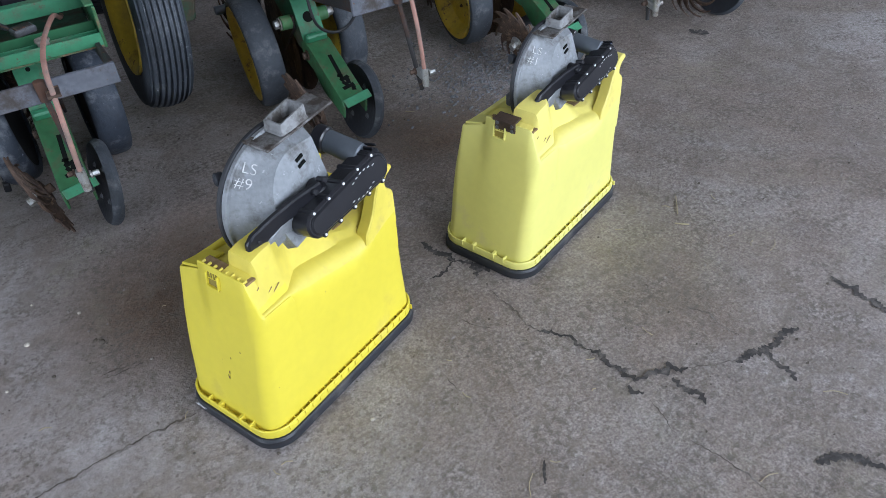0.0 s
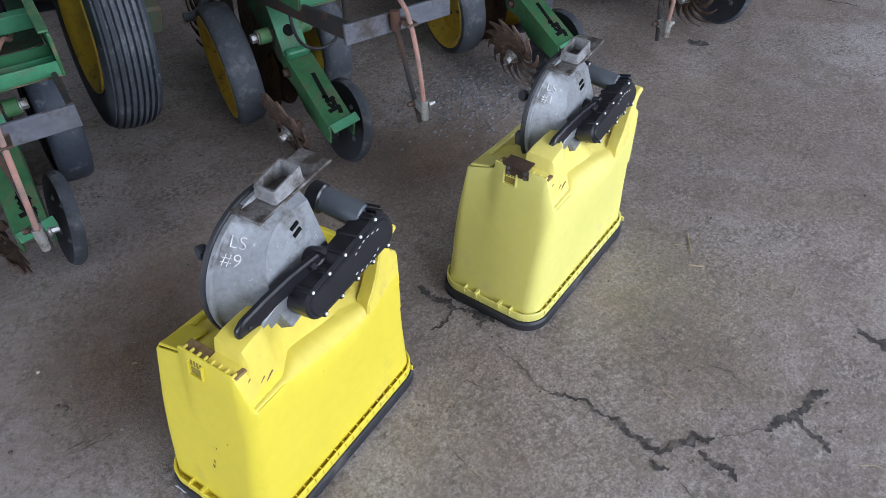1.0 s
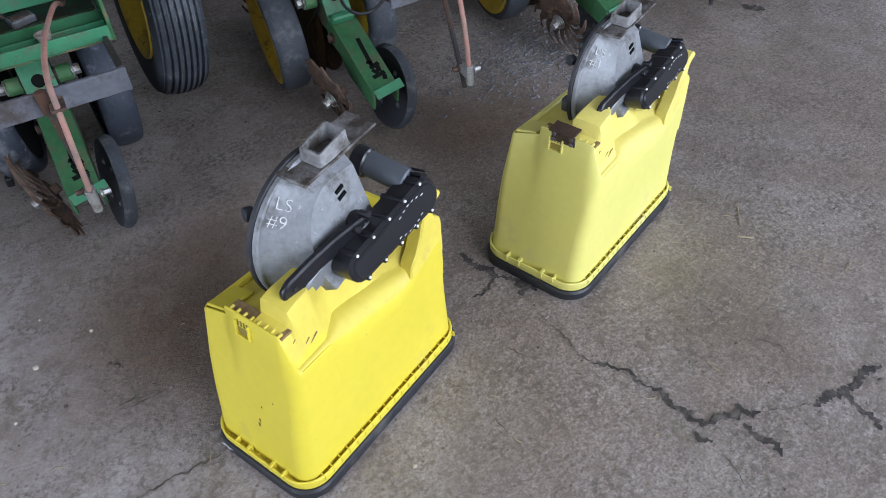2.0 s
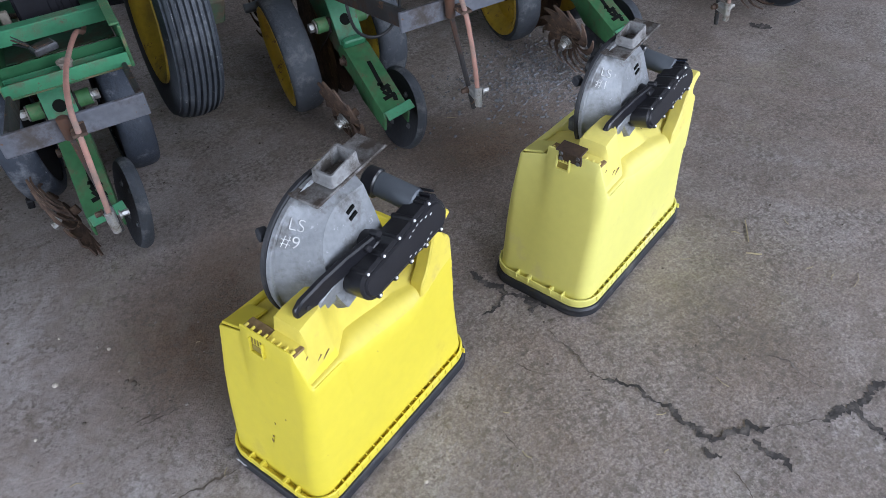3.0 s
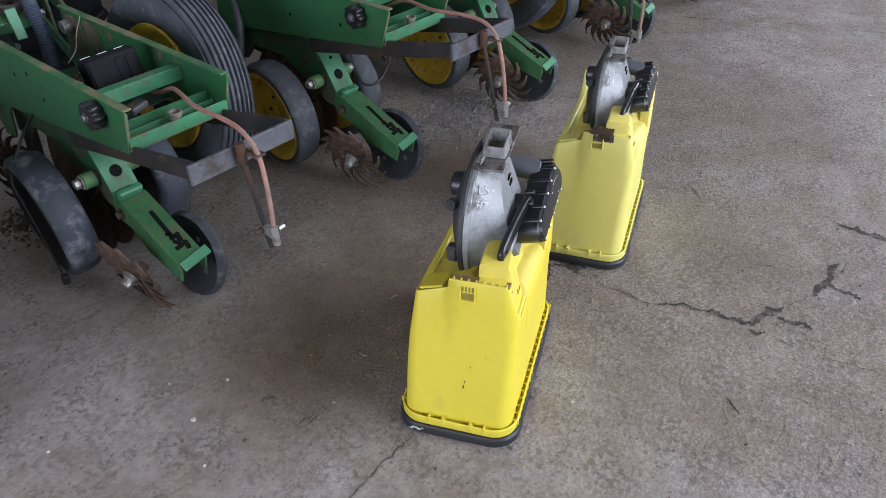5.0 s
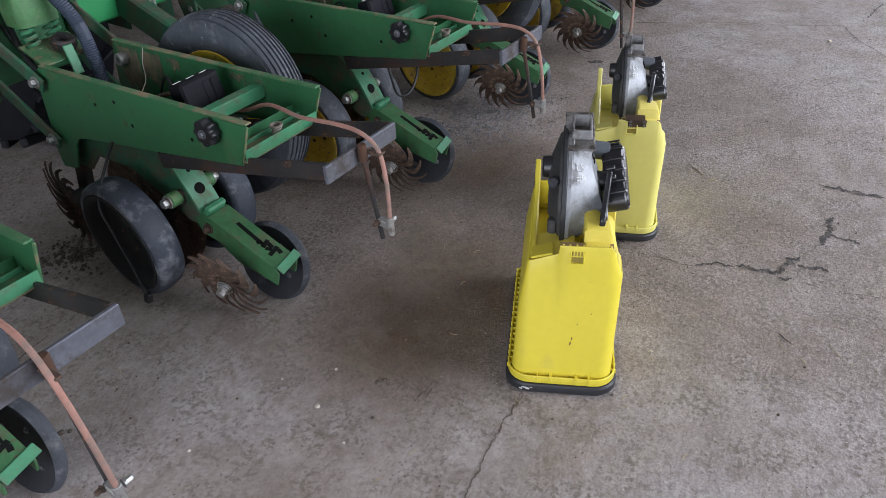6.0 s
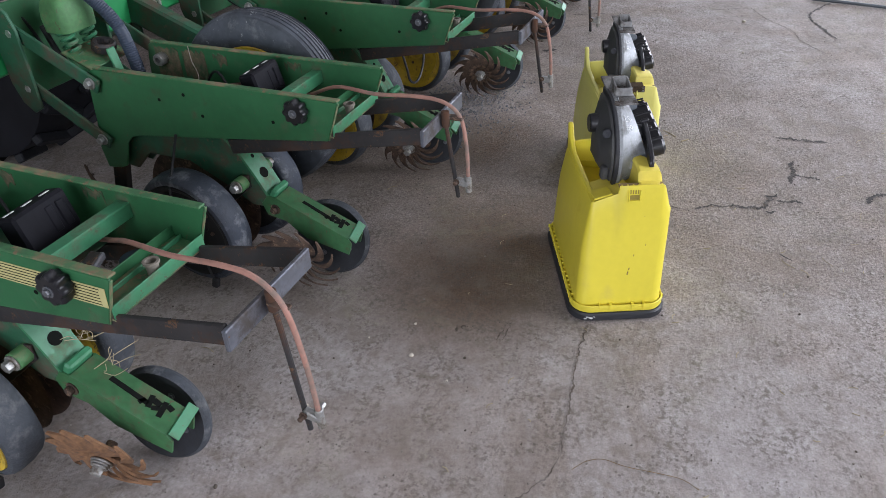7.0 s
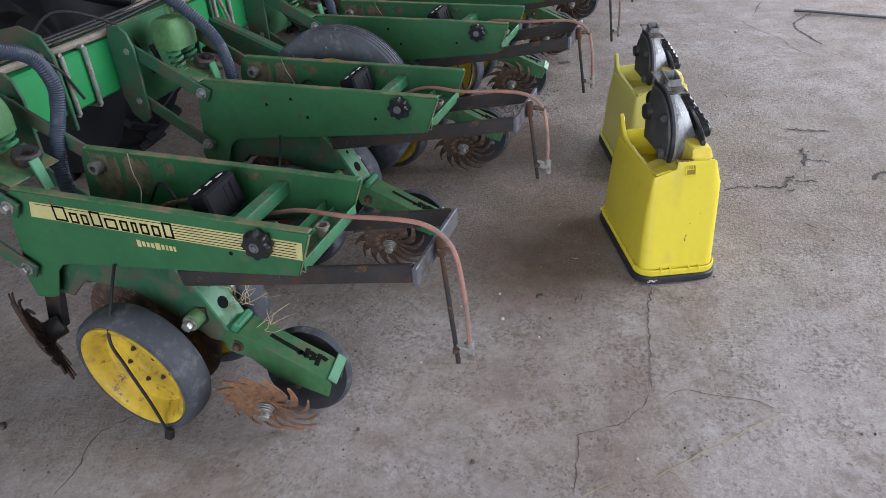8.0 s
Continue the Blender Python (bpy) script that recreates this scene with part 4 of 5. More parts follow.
    for i in range(3):
        part("module_label", box(-0.045 + i * 0.042, 0.2235, 0.6345, 0.024, 0.006, 0.001, 0, (-14, 0, 4)), CHALK, module)
    part("module_plug", box(-0.085, 0.21, 0.575, 0.02, 0.02, 0.035, 0.003), HOSE_OLD, module)
    part("wiring", hose([(-0.08, 0.24, 0.57), (-0.06, 0.32, 0.54), (0.0, 0.38, 0.55), (0.05, 0.3, 0.56), (0.07, 0.24, 0.57)], 0.006, 6, 8), RUST, t)
    part("inner_hose", hose([(0.09, 0.5, 0.5), (0.085, 0.46, 0.555), (0.07, 0.42, 0.57), (0.06, 0.39, 0.54), (0.065, 0.4, 0.5)], 0.004, 8, 8), CABLE, t, "thin black hose loop")
    part("string", hose([(0.1, 0.54, 0.628), (0.06, 0.5, 0.6), (0.03, 0.46, 0.575), (-0.01, 0.43, 0.56)], 0.0013, 6, 6), HOSE_OLD, t)
    part("strap", box(-0.055, 0.34, 0.522, 0.022, 0.2, 0.004, 0.001, (-4, 0, -14)), HOSE_OLD, t, "tan strap lying in the unit")
    part("seed_tube_cap", rod((0.03, 0.02, 0.51), (0.03, 0.02, 0.535), 0.03, seg=20), HOSE_GREY, t)
    plug = part("connector", box(-0.03, 0.062, 0.553, 0.052, 0.03, 0.016, 0.003, (6, 0, 22)), STEEL, t, "grey cable connector")
    part("connector_lip", box(-0.03, 0.062, 0.5615, 0.04, 0.02, 0.004, 0.001, (6, 0, 22)), STEEL_DARK, plug)
    for k, mat in enumerate((CABLE, RUST, CABLE)):
        part("thin_wire", hose([(-0.055, 0.075 + 0.008 * k, 0.553), (-0.09, 0.1, 0.565 + 0.012 * k), (-0.1 + 0.02 * k, 0.15, 0.555), (-0.06, 0.19, 0.57)], 0.0022, 6, 6), mat, t)
    # welded rear carrier of flat bar
    part("carrier_bar", box(-0.1215, -0.03, 0.505, 0.01, 0.6, 0.042, 0.002, (-11.5, 0, 0)), STEEL_DARK, t, "dark flat bar carrier")
    part("carrier_bar", box(0.1045, -0.03, 0.505, 0.01, 0.6, 0.042, 0.002, (-11.5, 0, 0)), STEEL_DARK, t, "dark flat bar carrier")
    part("carrier_cross_bar", box(-0.015, -0.329, 0.565, 0.25, 0.01, 0.043, 0.002), STEEL_BAR, t, "grey steel cross bar")
    part("hose_socket", rod((-0.03, -0.344, 0.594), (-0.03, -0.345, 0.552), 0.0105, seg=16), STEEL_DARK, t)
    # parallel arms and front bracket
    for x in (-0.145, 0.133):
        for y0, z0, y1, z1, wdt in ((0.69, 0.588, 0.93, 0.712, 0.046), (0.712, 0.412, 0.935, 0.548, 0.043)):
            d = math.degrees(math.atan2(z1 - z0, y1 - y0))
            n = math.hypot(y1 - y0, z1 - z0)
            part("parallel_arm", box(x, (y0 + y1) / 2, (z0 + z1) / 2, 0.01, n + 0.05, wdt, 0.003, (d, 0, 0)), GREEN_DARK, t, "dark green parallel arm")
            out = -1 if x < 0 else 1
            for y, z in ((y0, z0), (y1, z1)):
                part("pivot_bolt", bolt((x + 0.005 * out, y, z), (x + 0.022 * out, y, z), 0.012), ZINC, t, "zinc pivot bolt")
        xb = -0.165 if x < 0 else 0.155
        part("front_bracket", prism([(0.905, 0.49), (0.9, 0.72), (0.915, 0.77), (0.94, 0.79), (0.985, 0.79), (0.995, 0.74), (0.995, 0.56), (0.975, 0.5), (0.94, 0.47)], xb, xb + 0.01, 0.002), GREEN_DARK, t, "dark green mounting bracket")
    part("arm_hose", hose([(-0.05, 0.93, 0.7), (-0.06, 0.89, 0.63), (-0.07, 0.82, 0.575), (-0.06, 0.74, 0.555), (-0.04, 0.66, 0.56)], 0.009, 8, 10), CABLE, t, "black hose sagging between the arms")
    part("mounting_plate", box(-0.005, 0.985, 0.64, 0.3, 0.012, 0.28, 0.003), GREEN, t)
    # down pressure springs under a cast cap
    part("spring_cap", loft([[(-0.01 + x, 0.86 + y, z) for x, y in rounded_rect(-0.055 * f, 0.055 * f, -0.042 * f, 0.042 * f, 0.018 * f, 4)] for z, f in ((0.69, 1.12), (0.73, 1.16), (0.755, 1.1), (0.775, 1.0), (0.785, 0.8))]), GREEN_PALE, t, "pale dusty green spring cap")
    part("cap_lug", box(0.0, 0.865, 0.805, 0.035, 0.02, 0.03, 0.004, (0, 0, 20)), GREEN_PALE, t)
    for x in (-0.045, 0.03):
        part("spring", spring((x, 0.835, 0.615), (x, 0.855, 0.705), 0.02, 0.0055, 5), GREEN_LIGHT, t, "green coil spring")
    part("spring_seat", box(-0.005, 0.8, 0.617, 0.16, 0.11, 0.006, 0.002, (22, 0, 0)), GREEN_WORN, t)
    part("spring_adjuster", lathe([(0, 0.0), (0.034, 0.0), (0.036, 0.006), (0.036, 0.022), (0.03, 0.028), (0.02, 0.026), (0.018, 0.012), (0, 0.012)], pose(0.015, 0.785, 0.622, 15, 0, 0), 10), STEEL_DARK, t, "dark steel spring adjuster ring")
    part("spring_stay", box(0.0, 0.735, 0.595, 0.03, 0.008, 0.085, 0.002, (-12, 0, 0)), GREEN_LIGHT, t)
    part("arm_bush", lathe([(0.009, 0), (0.018, 0), (0.019, 0.004), (0.019, 0.026), (0.017, 0.03), (0.009, 0.03), (0.009, 0)], axis_pose((0.118, 0.66, 0.575), (0.088, 0.66, 0.575)), 18), ZINC, t, "pale pivot bushing")
    # shank with its curved tail
    tail = [(0.7, 0.44), (0.38, 0.485), (0.34, 0.475), (0.302, 0.447), (0.263, 0.405), (0.229, 0.349), (0.194, 0.29), (0.17, 0.267), (0.19, 0.25), (0.25, 0.25), (0.33, 0.3), (0.45, 0.36), (0.6, 0.36), (0.66, 0.3), (0.74, 0.31)]
    for x in (C - 0.034, C + 0.026):
        part("shank_plate", prism(tail, x, x + 0.008, 0.0015), GREEN_DARK, t, "grimy green curved shank")
    strip = [(0.36, 0.485), (0.336, 0.477), (0.297, 0.449), (0.259, 0.407), (0.224, 0.351), (0.191, 0.292), (0.167, 0.266)]
    rings = []
    for i, (y, z) in enumerate(strip):
        ya, za = strip[max(i - 1, 0)]
        yb, zb = strip[min(i + 1, len(strip) - 1)]
        d = Vector((yb - ya, zb - za)).normalized()
        ny, nz = d.y * 0.004, -d.x * 0.004
        rings.append([(C - 0.036, y - ny, z - nz), (C + 0.036, y - ny, z - nz), (C + 0.036, y + ny, z + nz), (C - 0.036, y + ny, z + nz)])
    quad = part("depth_quadrant", loft(rings), GREEN_LIGHT, t, "bright green depth quadrant with holes", sharp=25)
    def on_strip(f):
        k = f * (len(strip) - 1)
        i = min(int(k), len(strip) - 2)
        (ya, za), (yb, zb) = strip[i], strip[i + 1]
        d = Vector((yb - ya, zb - za)).normalized()
        y, z = ya + (yb - ya) * (k - i), za + (zb - za) * (k - i)
        return Vector((0, y, z)), Vector((0, d.y, -d.x)) * (1 if -d.x > 0 else -1)
    # a hole is a black disc, its inner dark given by colour
    def disc_on(f, dx, r, name="quadrant_hole"):
        p, nn = on_strip(f)
        p = p + Vector((C + dx, 0, 0))
        part(name, rod(p + nn * 0.0036, p + nn * 0.0046, r, seg=16, bevel=0), INK_AND_HOLE, quad)
    disc_on(0.69, 0.0, 0.016)
    for f in (0.22, 0.28, 0.34, 0.4, 0.46):
        for dx in (-0.021, 0.021):
            disc_on(f, dx, 0.0042)
    for i in range(15):
        disc_on(0.2 + 0.019 * i, 0.004 if i % 2 else -0.004, 0.0078, "quadrant_slot")
    disc_on(0.55, 0.0, 0.006)
    p, nn = on_strip(0.93)
    part("depth_stop", box(C, p.y, p.z + 0.012, 0.066, 0.05, 0.02, 0.005, (-62, 0, 0)), GREEN_LIGHT, quad)
    for s in (-1, 1):
        part("pivot_stub", rod((C + 0.03 * s, 0.262, 0.325), (C + 0.075 * s, 0.26, 0.327), 0.021, seg=18), GREEN_PALE, t, "pale green pivot stub")
        part("pivot_bolt", bolt((C + 0.075 * s, 0.26, 0.327), (C + 0.095 * s, 0.26, 0.327), 0.013), ZINC, t)
        part("gauge_arm", prism([(0.24, 0.35), (0.27, 0.345), (0.42, 0.225), (0.42, 0.18), (0.39, 0.185), (0.24, 0.31)], C + 0.034 * s, C + 0.042 * s, 0.002), STEEL_DARK, t)
        disc = lathe([(0, -0.0015), (0.185, -0.0015), (0.19, 0), (0.185, 0.0015), (0, 0.0015)], wheel_pose(C + 0.016 * s, 0.47, 0.195, 0, 4 * s), 40)
        part("opener_disc", disc, RUST, t, "rusty steel opener disc")
        gauge_wheel(t, s)
    # closing gear
    arm = [(0.215, 0.262), (0.19, 0.292), (0.165, 0.286), (-0.062, 0.194), (-0.07, 0.18), (-0.058, 0.142), (0.08, 0.17), (0.14, 0.215), (0.2, 0.225)]
    for x in (C - 0.037, C + 0.031):
        part("closing_arm_side", prism(arm, x, x + 0.006, 0.001), GREEN_ARM, t, "green closing wheel arm")
    d = math.degrees(math.atan2(0.286 - 0.194, 0.165 + 0.062))
    top = pose(C, 0.0515, 0.2405, d, 0, 0)
    deck = part("closing_arm_deck", box(0, 0, 0, 0.074, 0.244, 0.005, 0.001), GREEN_ARM, t)
    deck.matrix_basis = top
    # black strips on the deck paint the dark of its cut-outs
    part("deck_slot", box(0.004, 0.006, 0.0029, 0.0115, 0.1, 0.0008, 0, (0, 0, -3)), INK_AND_HOLE, deck, "flat black strip painted as a dark cut-out slot")
    for x, y, w, n, a in ((0.008, -0.044, 0.03, 0.012, 18), (0.013, -0.057, 0.013, 0.02, -8), (0.001, -0.063, 0.011, 0.018, 30), (0.006, -0.076, 0.038, 0.012, 12), (0.017, -0.087, 0.012, 0.016, -14), (0.0, -0.03, 0.016, 0.01, -20)):
        part("deck_notch", box(x, y, 0.0029 + 0.0002 * (n > 0.015), w, n, 0.0008, 0, (0, 0, a)), INK_AND_HOLE, deck)
    part("tip_plate", box(C + 0.01, -0.066, 0.194, 0.084, 0.005, 0.026, 0.0015, (-48, -5, 8)), GREEN_LIGHT, t, "bright green end plate")
    part("arm_bolt", bolt((C - 0.037, 0.17, 0.25), (C - 0.052, 0.17, 0.25), 0.011), RUST, t)
    part("closing_spring", spring((C, 0.1, 0.225), (C, -0.03, 0.17), 0.012, 0.003, 9), STEEL_DARK, t)
    m = Matrix.Translation((C + 0.066, 0.055, 0.118)) @ pose(0, 0, 0, 0, 12, 6) @ pose(0, 0, 0, 0, 90, 0)
    wheel = part("closing_wheel", lathe([(0, -0.008), (0.08, -0.008), (0.092, -0.012), (0.11, -0.016), (0.116, -0.008), (0.118, 0.0), (0.115, 0.008), (0.11, 0.014), (0.092, 0.01), (0.08, 0.004), (0.03, 0.004), (0.028, 0.012), (0, 0.012)], m, 40), RUBBER, t, "black rubber closing wheel")
    part("tread", lathe([(0.1105, -0.0165), (0.117, -0.0085), (0.1192, 0.0), (0.116, 0.0085), (0.1105, 0.0145), (0.109, 0.012), (0.113, 0.0), (0.109, -0.0145)], m, 40), RUBBER_GREY, wheel, "scuffed grey tread edge")
    for i in range(4):
        a = 1.57 * i + 0.5
        part("wheel_bolt", bolt(m @ Vector((0.062 * math.cos(a), 0.062 * math.sin(a), -0.008)), m @ Vector((0.062 * math.cos(a), 0.062 * math.sin(a), -0.013)), 0.006), STEEL, wheel)
    m = Matrix.Translation((C - 0.085, 0.08, 0.131)) @ pose(0, 0, 0, 0, -17, 7) @ pose(0, 0, 0, 0, -90, 0)
    star = star_wheel("star_wheel", t, m, 0.126, 13, "rusty spiked closing wheel", twist=0.6)
    part("star_hub", bolt(m @ Vector((0, 0, 0.016)), m @ Vector((0, 0, 0.044)), 0.0135), ZINC, star, "pale hub bolt")
    for h, r in ((0.018, 0.024), (0.023, 0.021), (0.028, 0.0185)):
        part("washer", rod(m @ Vector((0, 0, h - 0.004)), m @ Vector((0, 0, h)), r, seg=18, bevel=0.0008), ZINC, star)
    part("star_axle", rod(m @ Vector((0, 0, -0.03)), m @ Vector((0, 0, 0)), 0.012), RUST, star)
    # trash wheel ahead of the openers
    m = wheel_pose(C - 0.06, 0.79, 0.165, -14, -34)
    clean = star_wheel("trash_wheel", t, m, 0.145, 14, "dark rusty spiked trash wheel", RUST_DARK, 0.2)
    part("trash_wheel_hub", rod(m @ Vector((0, 0, -0.05)), m @ Vector((0, 0, 0.02)), 0.03), STEEL_DARK, clean)
    part("trash_wheel_arm", box(C, 0.78, 0.24, 0.03, 0.05, 0.18, 0.004, (15, 0, 0)), STEEL_DARK, t)
    return t


def drop_line(t, drop, sway, dx=0.0):
    """The liquid hose over the rear cross bar, tied to a hanging rod."""
    part("drop_rod", rod((-0.03, -0.345, 0.56), (-0.03 + sway, -0.37, drop - 0.05), 0.0056, seg=10), STEEL_DARK, t, "thin dark steel rod")
    end, bend = Vector((-0.035 + sway, -0.4, drop + 0.01)), Vector((-0.044 + dx, -0.38, 0.57))
    over = [(0.06, 0.17, 0.53), (0.045 + dx * 0.3, 0.1, 0.548), (0.01 + dx, 0.0, 0.588), (-0.02 + dx, -0.13, 0.608 - dx * 0.4), (-0.032 + dx, -0.24, 0.624 - dx * 0.5), (-0.038 + dx, -0.31, 0.626 - dx * 0.5), (-0.042 + dx, -0.353, 0.608 - dx * 0.3)]
    part("liquid_hose", hose([*over, bend, bend.lerp(end, 0.33) + Vector((0, -0.006, 0)), bend.lerp(end, 0.66) + Vector((0, -0.005, 0)), end], 0.0052, 8, 12), HOSE_PINK, t, "faded red rubber liquid hose")
    part("hose_tie", box(-0.037 + dx * 0.8, -0.363, 0.572, 0.013 + dx * 0.4, 0.044, 0.006, 0.001), RUST, t)
    clamp = part("hose_clamp", box(-0.035 + sway, -0.385, drop, 0.018, 0.036, 0.018, 0.003, (10, 0, 0)), ZINC, t, "zinc plated hose clamp")
    part("clamp_bolt", bolt((-0.02 + sway, -0.39, drop), (-0.002 + sway, -0.39, drop), 0.006), ZINC, clamp)
    part("hose_end", rod((-0.035 + sway, -0.4, drop + 0.02), (-0.035 + sway, -0.402, drop - 0.026), 0.009, 0.008, seg=12), ZINC, clamp)
    part("clamp_bolt", bolt((-0.045 + sway, -0.372, drop + 0.004), (-0.06 + sway, -0.372, drop + 0.004), 0.0055), RUST, clamp)


def vacuum_hose(t, points, r):
    part("vacuum_hose", hose(points, r, 10, 14, 0.0013, 0.007), HOSE_GREY, t, "grey corrugated vacuum hose")


def loose_cable(t):
    cable = part("cable", hose([(-0.135, 0.44, 0.46), (-0.19, 0.415, 0.42), (-0.25, 0.4, 0.34), (-0.252, 0.38, 0.26), (-0.25, 0.346, 0.15), (-0.25, 0.325, 0.065)], 0.004, 8, 8), CABLE, t, "loose black cable hanging over the wheel")
    part("plug", box(-0.25, 0.32, 0.052, 0.018, 0.02, 0.03, 0.003, (10, 8, 0)), CABLE, cable)


unit = row_unit()
units = [unit] + [copy_thing(unit, pose(PITCH * k, 0, 0)) for k in range(1, 7)]
for k, t in enumerate(units):
    drop_line(t, (0.315, 0.4, 0.385, 0.37, 0.36, 0.37, 0.38)[k], (0.0, 0.008, 0.03, 0.0, 0.01, -0.01, 0.0)[k], 0.03 if k else 0.0)
    if k:
        vacuum_hose(t, [(-0.1, 1.2, 1.02), (-0.07, 1.03, 0.95), (-0.01, 0.86, 0.85), (0.04, 0.75, 0.72), (0.05, 0.715, 0.6), (0.04, 0.69, 0.45), (0.02, 0.66, 0.3)], 0.02)
vacuum_hose(units[0], [(-0.16, 0.85, 0.96), (-0.04, 0.82, 0.925), (0.072, 0.8, 0.885), (0.14, 0.79, 0.843), (0.164, 0.78, 0.772), (0.152, 0.78, 0.708), (0.117, 0.78, 0.63), (0.09, 0.775, 0.54), (0.07, 0.74, 0.42)], 0.02)
loose_cable(units[0]), loose_cable(units[1])
part("vacuum_elbow", hose([(-0.11, 0.66, 0.6), (-0.13, 0.62, 0.5), (-0.145, 0.6, 0.43), (-0.165, 0.6, 0.35), (-0.19, 0.6, 0.3), (-0.215, 0.6, 0.286), (-0.25, 0.6, 0.286)], 0.0145, 8, 14), MOTOR, units[2], "grey hose elbow beside the wheel")
part("hose_loop", hose([(-0.09, 0.12, 0.47), (-0.091, 0.1, 0.4), (-0.075, 0.1, 0.355), (-0.04, 0.1, 0.33), (0.0, 0.1, 0.33), (0.034, 0.1, 0.355), (0.054, 0.1, 0.4), (0.058, 0.11, 0.47)], 0.0045, 8, 8), CABLE, units[2], "thin black hose loop hanging below")
for ob in units[1].children_recursive:
    if ob.name.startswith("rim"):
        ob.material_slots[0].link = "OBJECT"
        ob.material_slots[0].material = BLACK_RIM
        ob["label"] = "dished dirty black wheel rim"
    elif ob.name.startswith("gauge_wheel"):
        ob.material_slots[0].link = "OBJECT"
        ob.material_slots[0].material = RUBBER_BLUE


for ob in unit.children_recursive:
    if ob.name.startswith("star_wheel") or (ob.name.startswith("tooth") and ob.parent.name.startswith("star_wheel")):
        ob.material_slots[0].link = "OBJECT"
        ob.material_slots[0].material = RUST_ORANGE

# decal on the end unit's side plate: cream pinstripe band with dark lettering drawn as bars
band = [(0.64, 0.6), (-0.083, 0.6), (-0.077, 0.557), (0.652, 0.558)]
decal = part("decal_band", prism(band, -0.1306, -0.1313, 0), CREAM, unit, "cream pinstriped decal with dark lettering bars")
for i in range(6):
    z = 0.5955 - i * 0.0068
    part("pinstripe", box(-0.1315, 0.09 if i else 0.28, z, 0.0004, 0.31 if i else 0.7, 0.0016, 0), INK_AND_HOLE, decal)
rnd = random.Random(4)
y = 0.575
for w, h in ((0.038, 0.04), (0.024, 0.028), (0.02, 0.028), (0.03, 0.04), (0.034, 0.028), (0.022, 0.028), (0.016, 0.028), (0.022, 0.028), (0.022, 0.028), (0.026, 0.04)):
    bm, zc, k = None, 0.5765 + (h - 0.034) * 0.5, 0.0052
    for cy, cz, sy, sz in ((y - k / 2, zc, k, h), (y - w + k / 2, zc, k, h), (y - w / 2, zc + h / 2 - k / 2, w, k), (y - w / 2, zc - h / 2 + k / 2, w, k)):
        bm = box(-0.1317, cy, cz, 0.0005, sy, sz, 0, bm=bm)
    part("lettering_bar", bm, INK_AND_HOLE, decal)
    y -= w + 0.009
y = 0.352
for w in (0.011, 0.009, 0.008, 0.009, 0.013, 0.008, 0.006, 0.008, 0.006):
    part("small_lettering_bar", box(-0.1312, y - w / 2, 0.532, 0.0008, w, 0.018 if w > 0.01 else 0.013, 0), CREAM, unit, "cream lettering drawn as a bar")
    y -= w + 0.0035


# ---- frame, toolbar and carrying wheels ----
def toolbar():
    t = thing("toolbar", pose(0, 1.08, 0.665), "bright green square planter toolbar tube", "toolbar")
    part("tube", box(2.2, 0, 0, 6.4, 0.168, 0.168, 0.008), GREEN_BAR, t)
    for k in range(7):
        part("frame_plate", prism([(-0.1, -0.13), (-0.1, 0.1), (-0.07, 0.16), (0.0, 0.185), (0.08, 0.17), (0.12, 0.11), (0.12, -0.12)], PITCH * k + 0.365, PITCH * k + 0.377, 0.003), GREEN_DARK, t, "dark green rounded frame plate")
        for dx in (0.398, 0.49):
            u = [(PITCH * k + dx, 0.105, 0.092), (PITCH * k + dx, -0.093, 0.092), (PITCH * k + dx, -0.093, -0.092), (PITCH * k + dx, 0.105, -0.092)]
            bm = None
            for a, b in zip(u, u[1:]):
                bm = rod(a, b, 0.008, seg=10, bm=bm)
            part("u_bolt", bm, ZINC, t, "zinc u-bolt round the tube")
    rnd = random.Random(21)
    for i in range(5):
        y0 = -0.06 + i * 0.028
        pts = [(-0.9 + j * 0.32, y0 + rnd.uniform(-0.02, 0.02), 0.095 + rnd.uniform(0, 0.022)) for j in range(20)]
        part("cable_run", hose(pts, 0.006 if i else 0.011, 4, 8), (HOSE_OLD, CABLE, CABLE, HOSE_OLD, CABLE)[i], t, "dusty cables lying along the tube")
    for i in range(9):
        x = -0.75 + i * 0.42 + rnd.uniform(-0.1, 0.1)
        n, lift = rnd.uniform(0.25, 0.5), rnd.uniform(0.03, 0.1)
        pts = [(x, 0.07, 0.1), (x + n * 0.3, 0.02, 0.11 + lift), (x + n * 0.6, -0.05, 0.105 + lift * 0.6), (x + n * 0.85, -0.095, 0.07), (x + n, -0.11, -0.04 - rnd.uniform(0, 0.08))]
        part("loose_wire", hose(pts, rnd.choice((0.004, 0.005, 0.0065)), 6, 8), (CABLE, HOSE_OLD, CABLE)[i % 3], t)
    return t


toolbar()


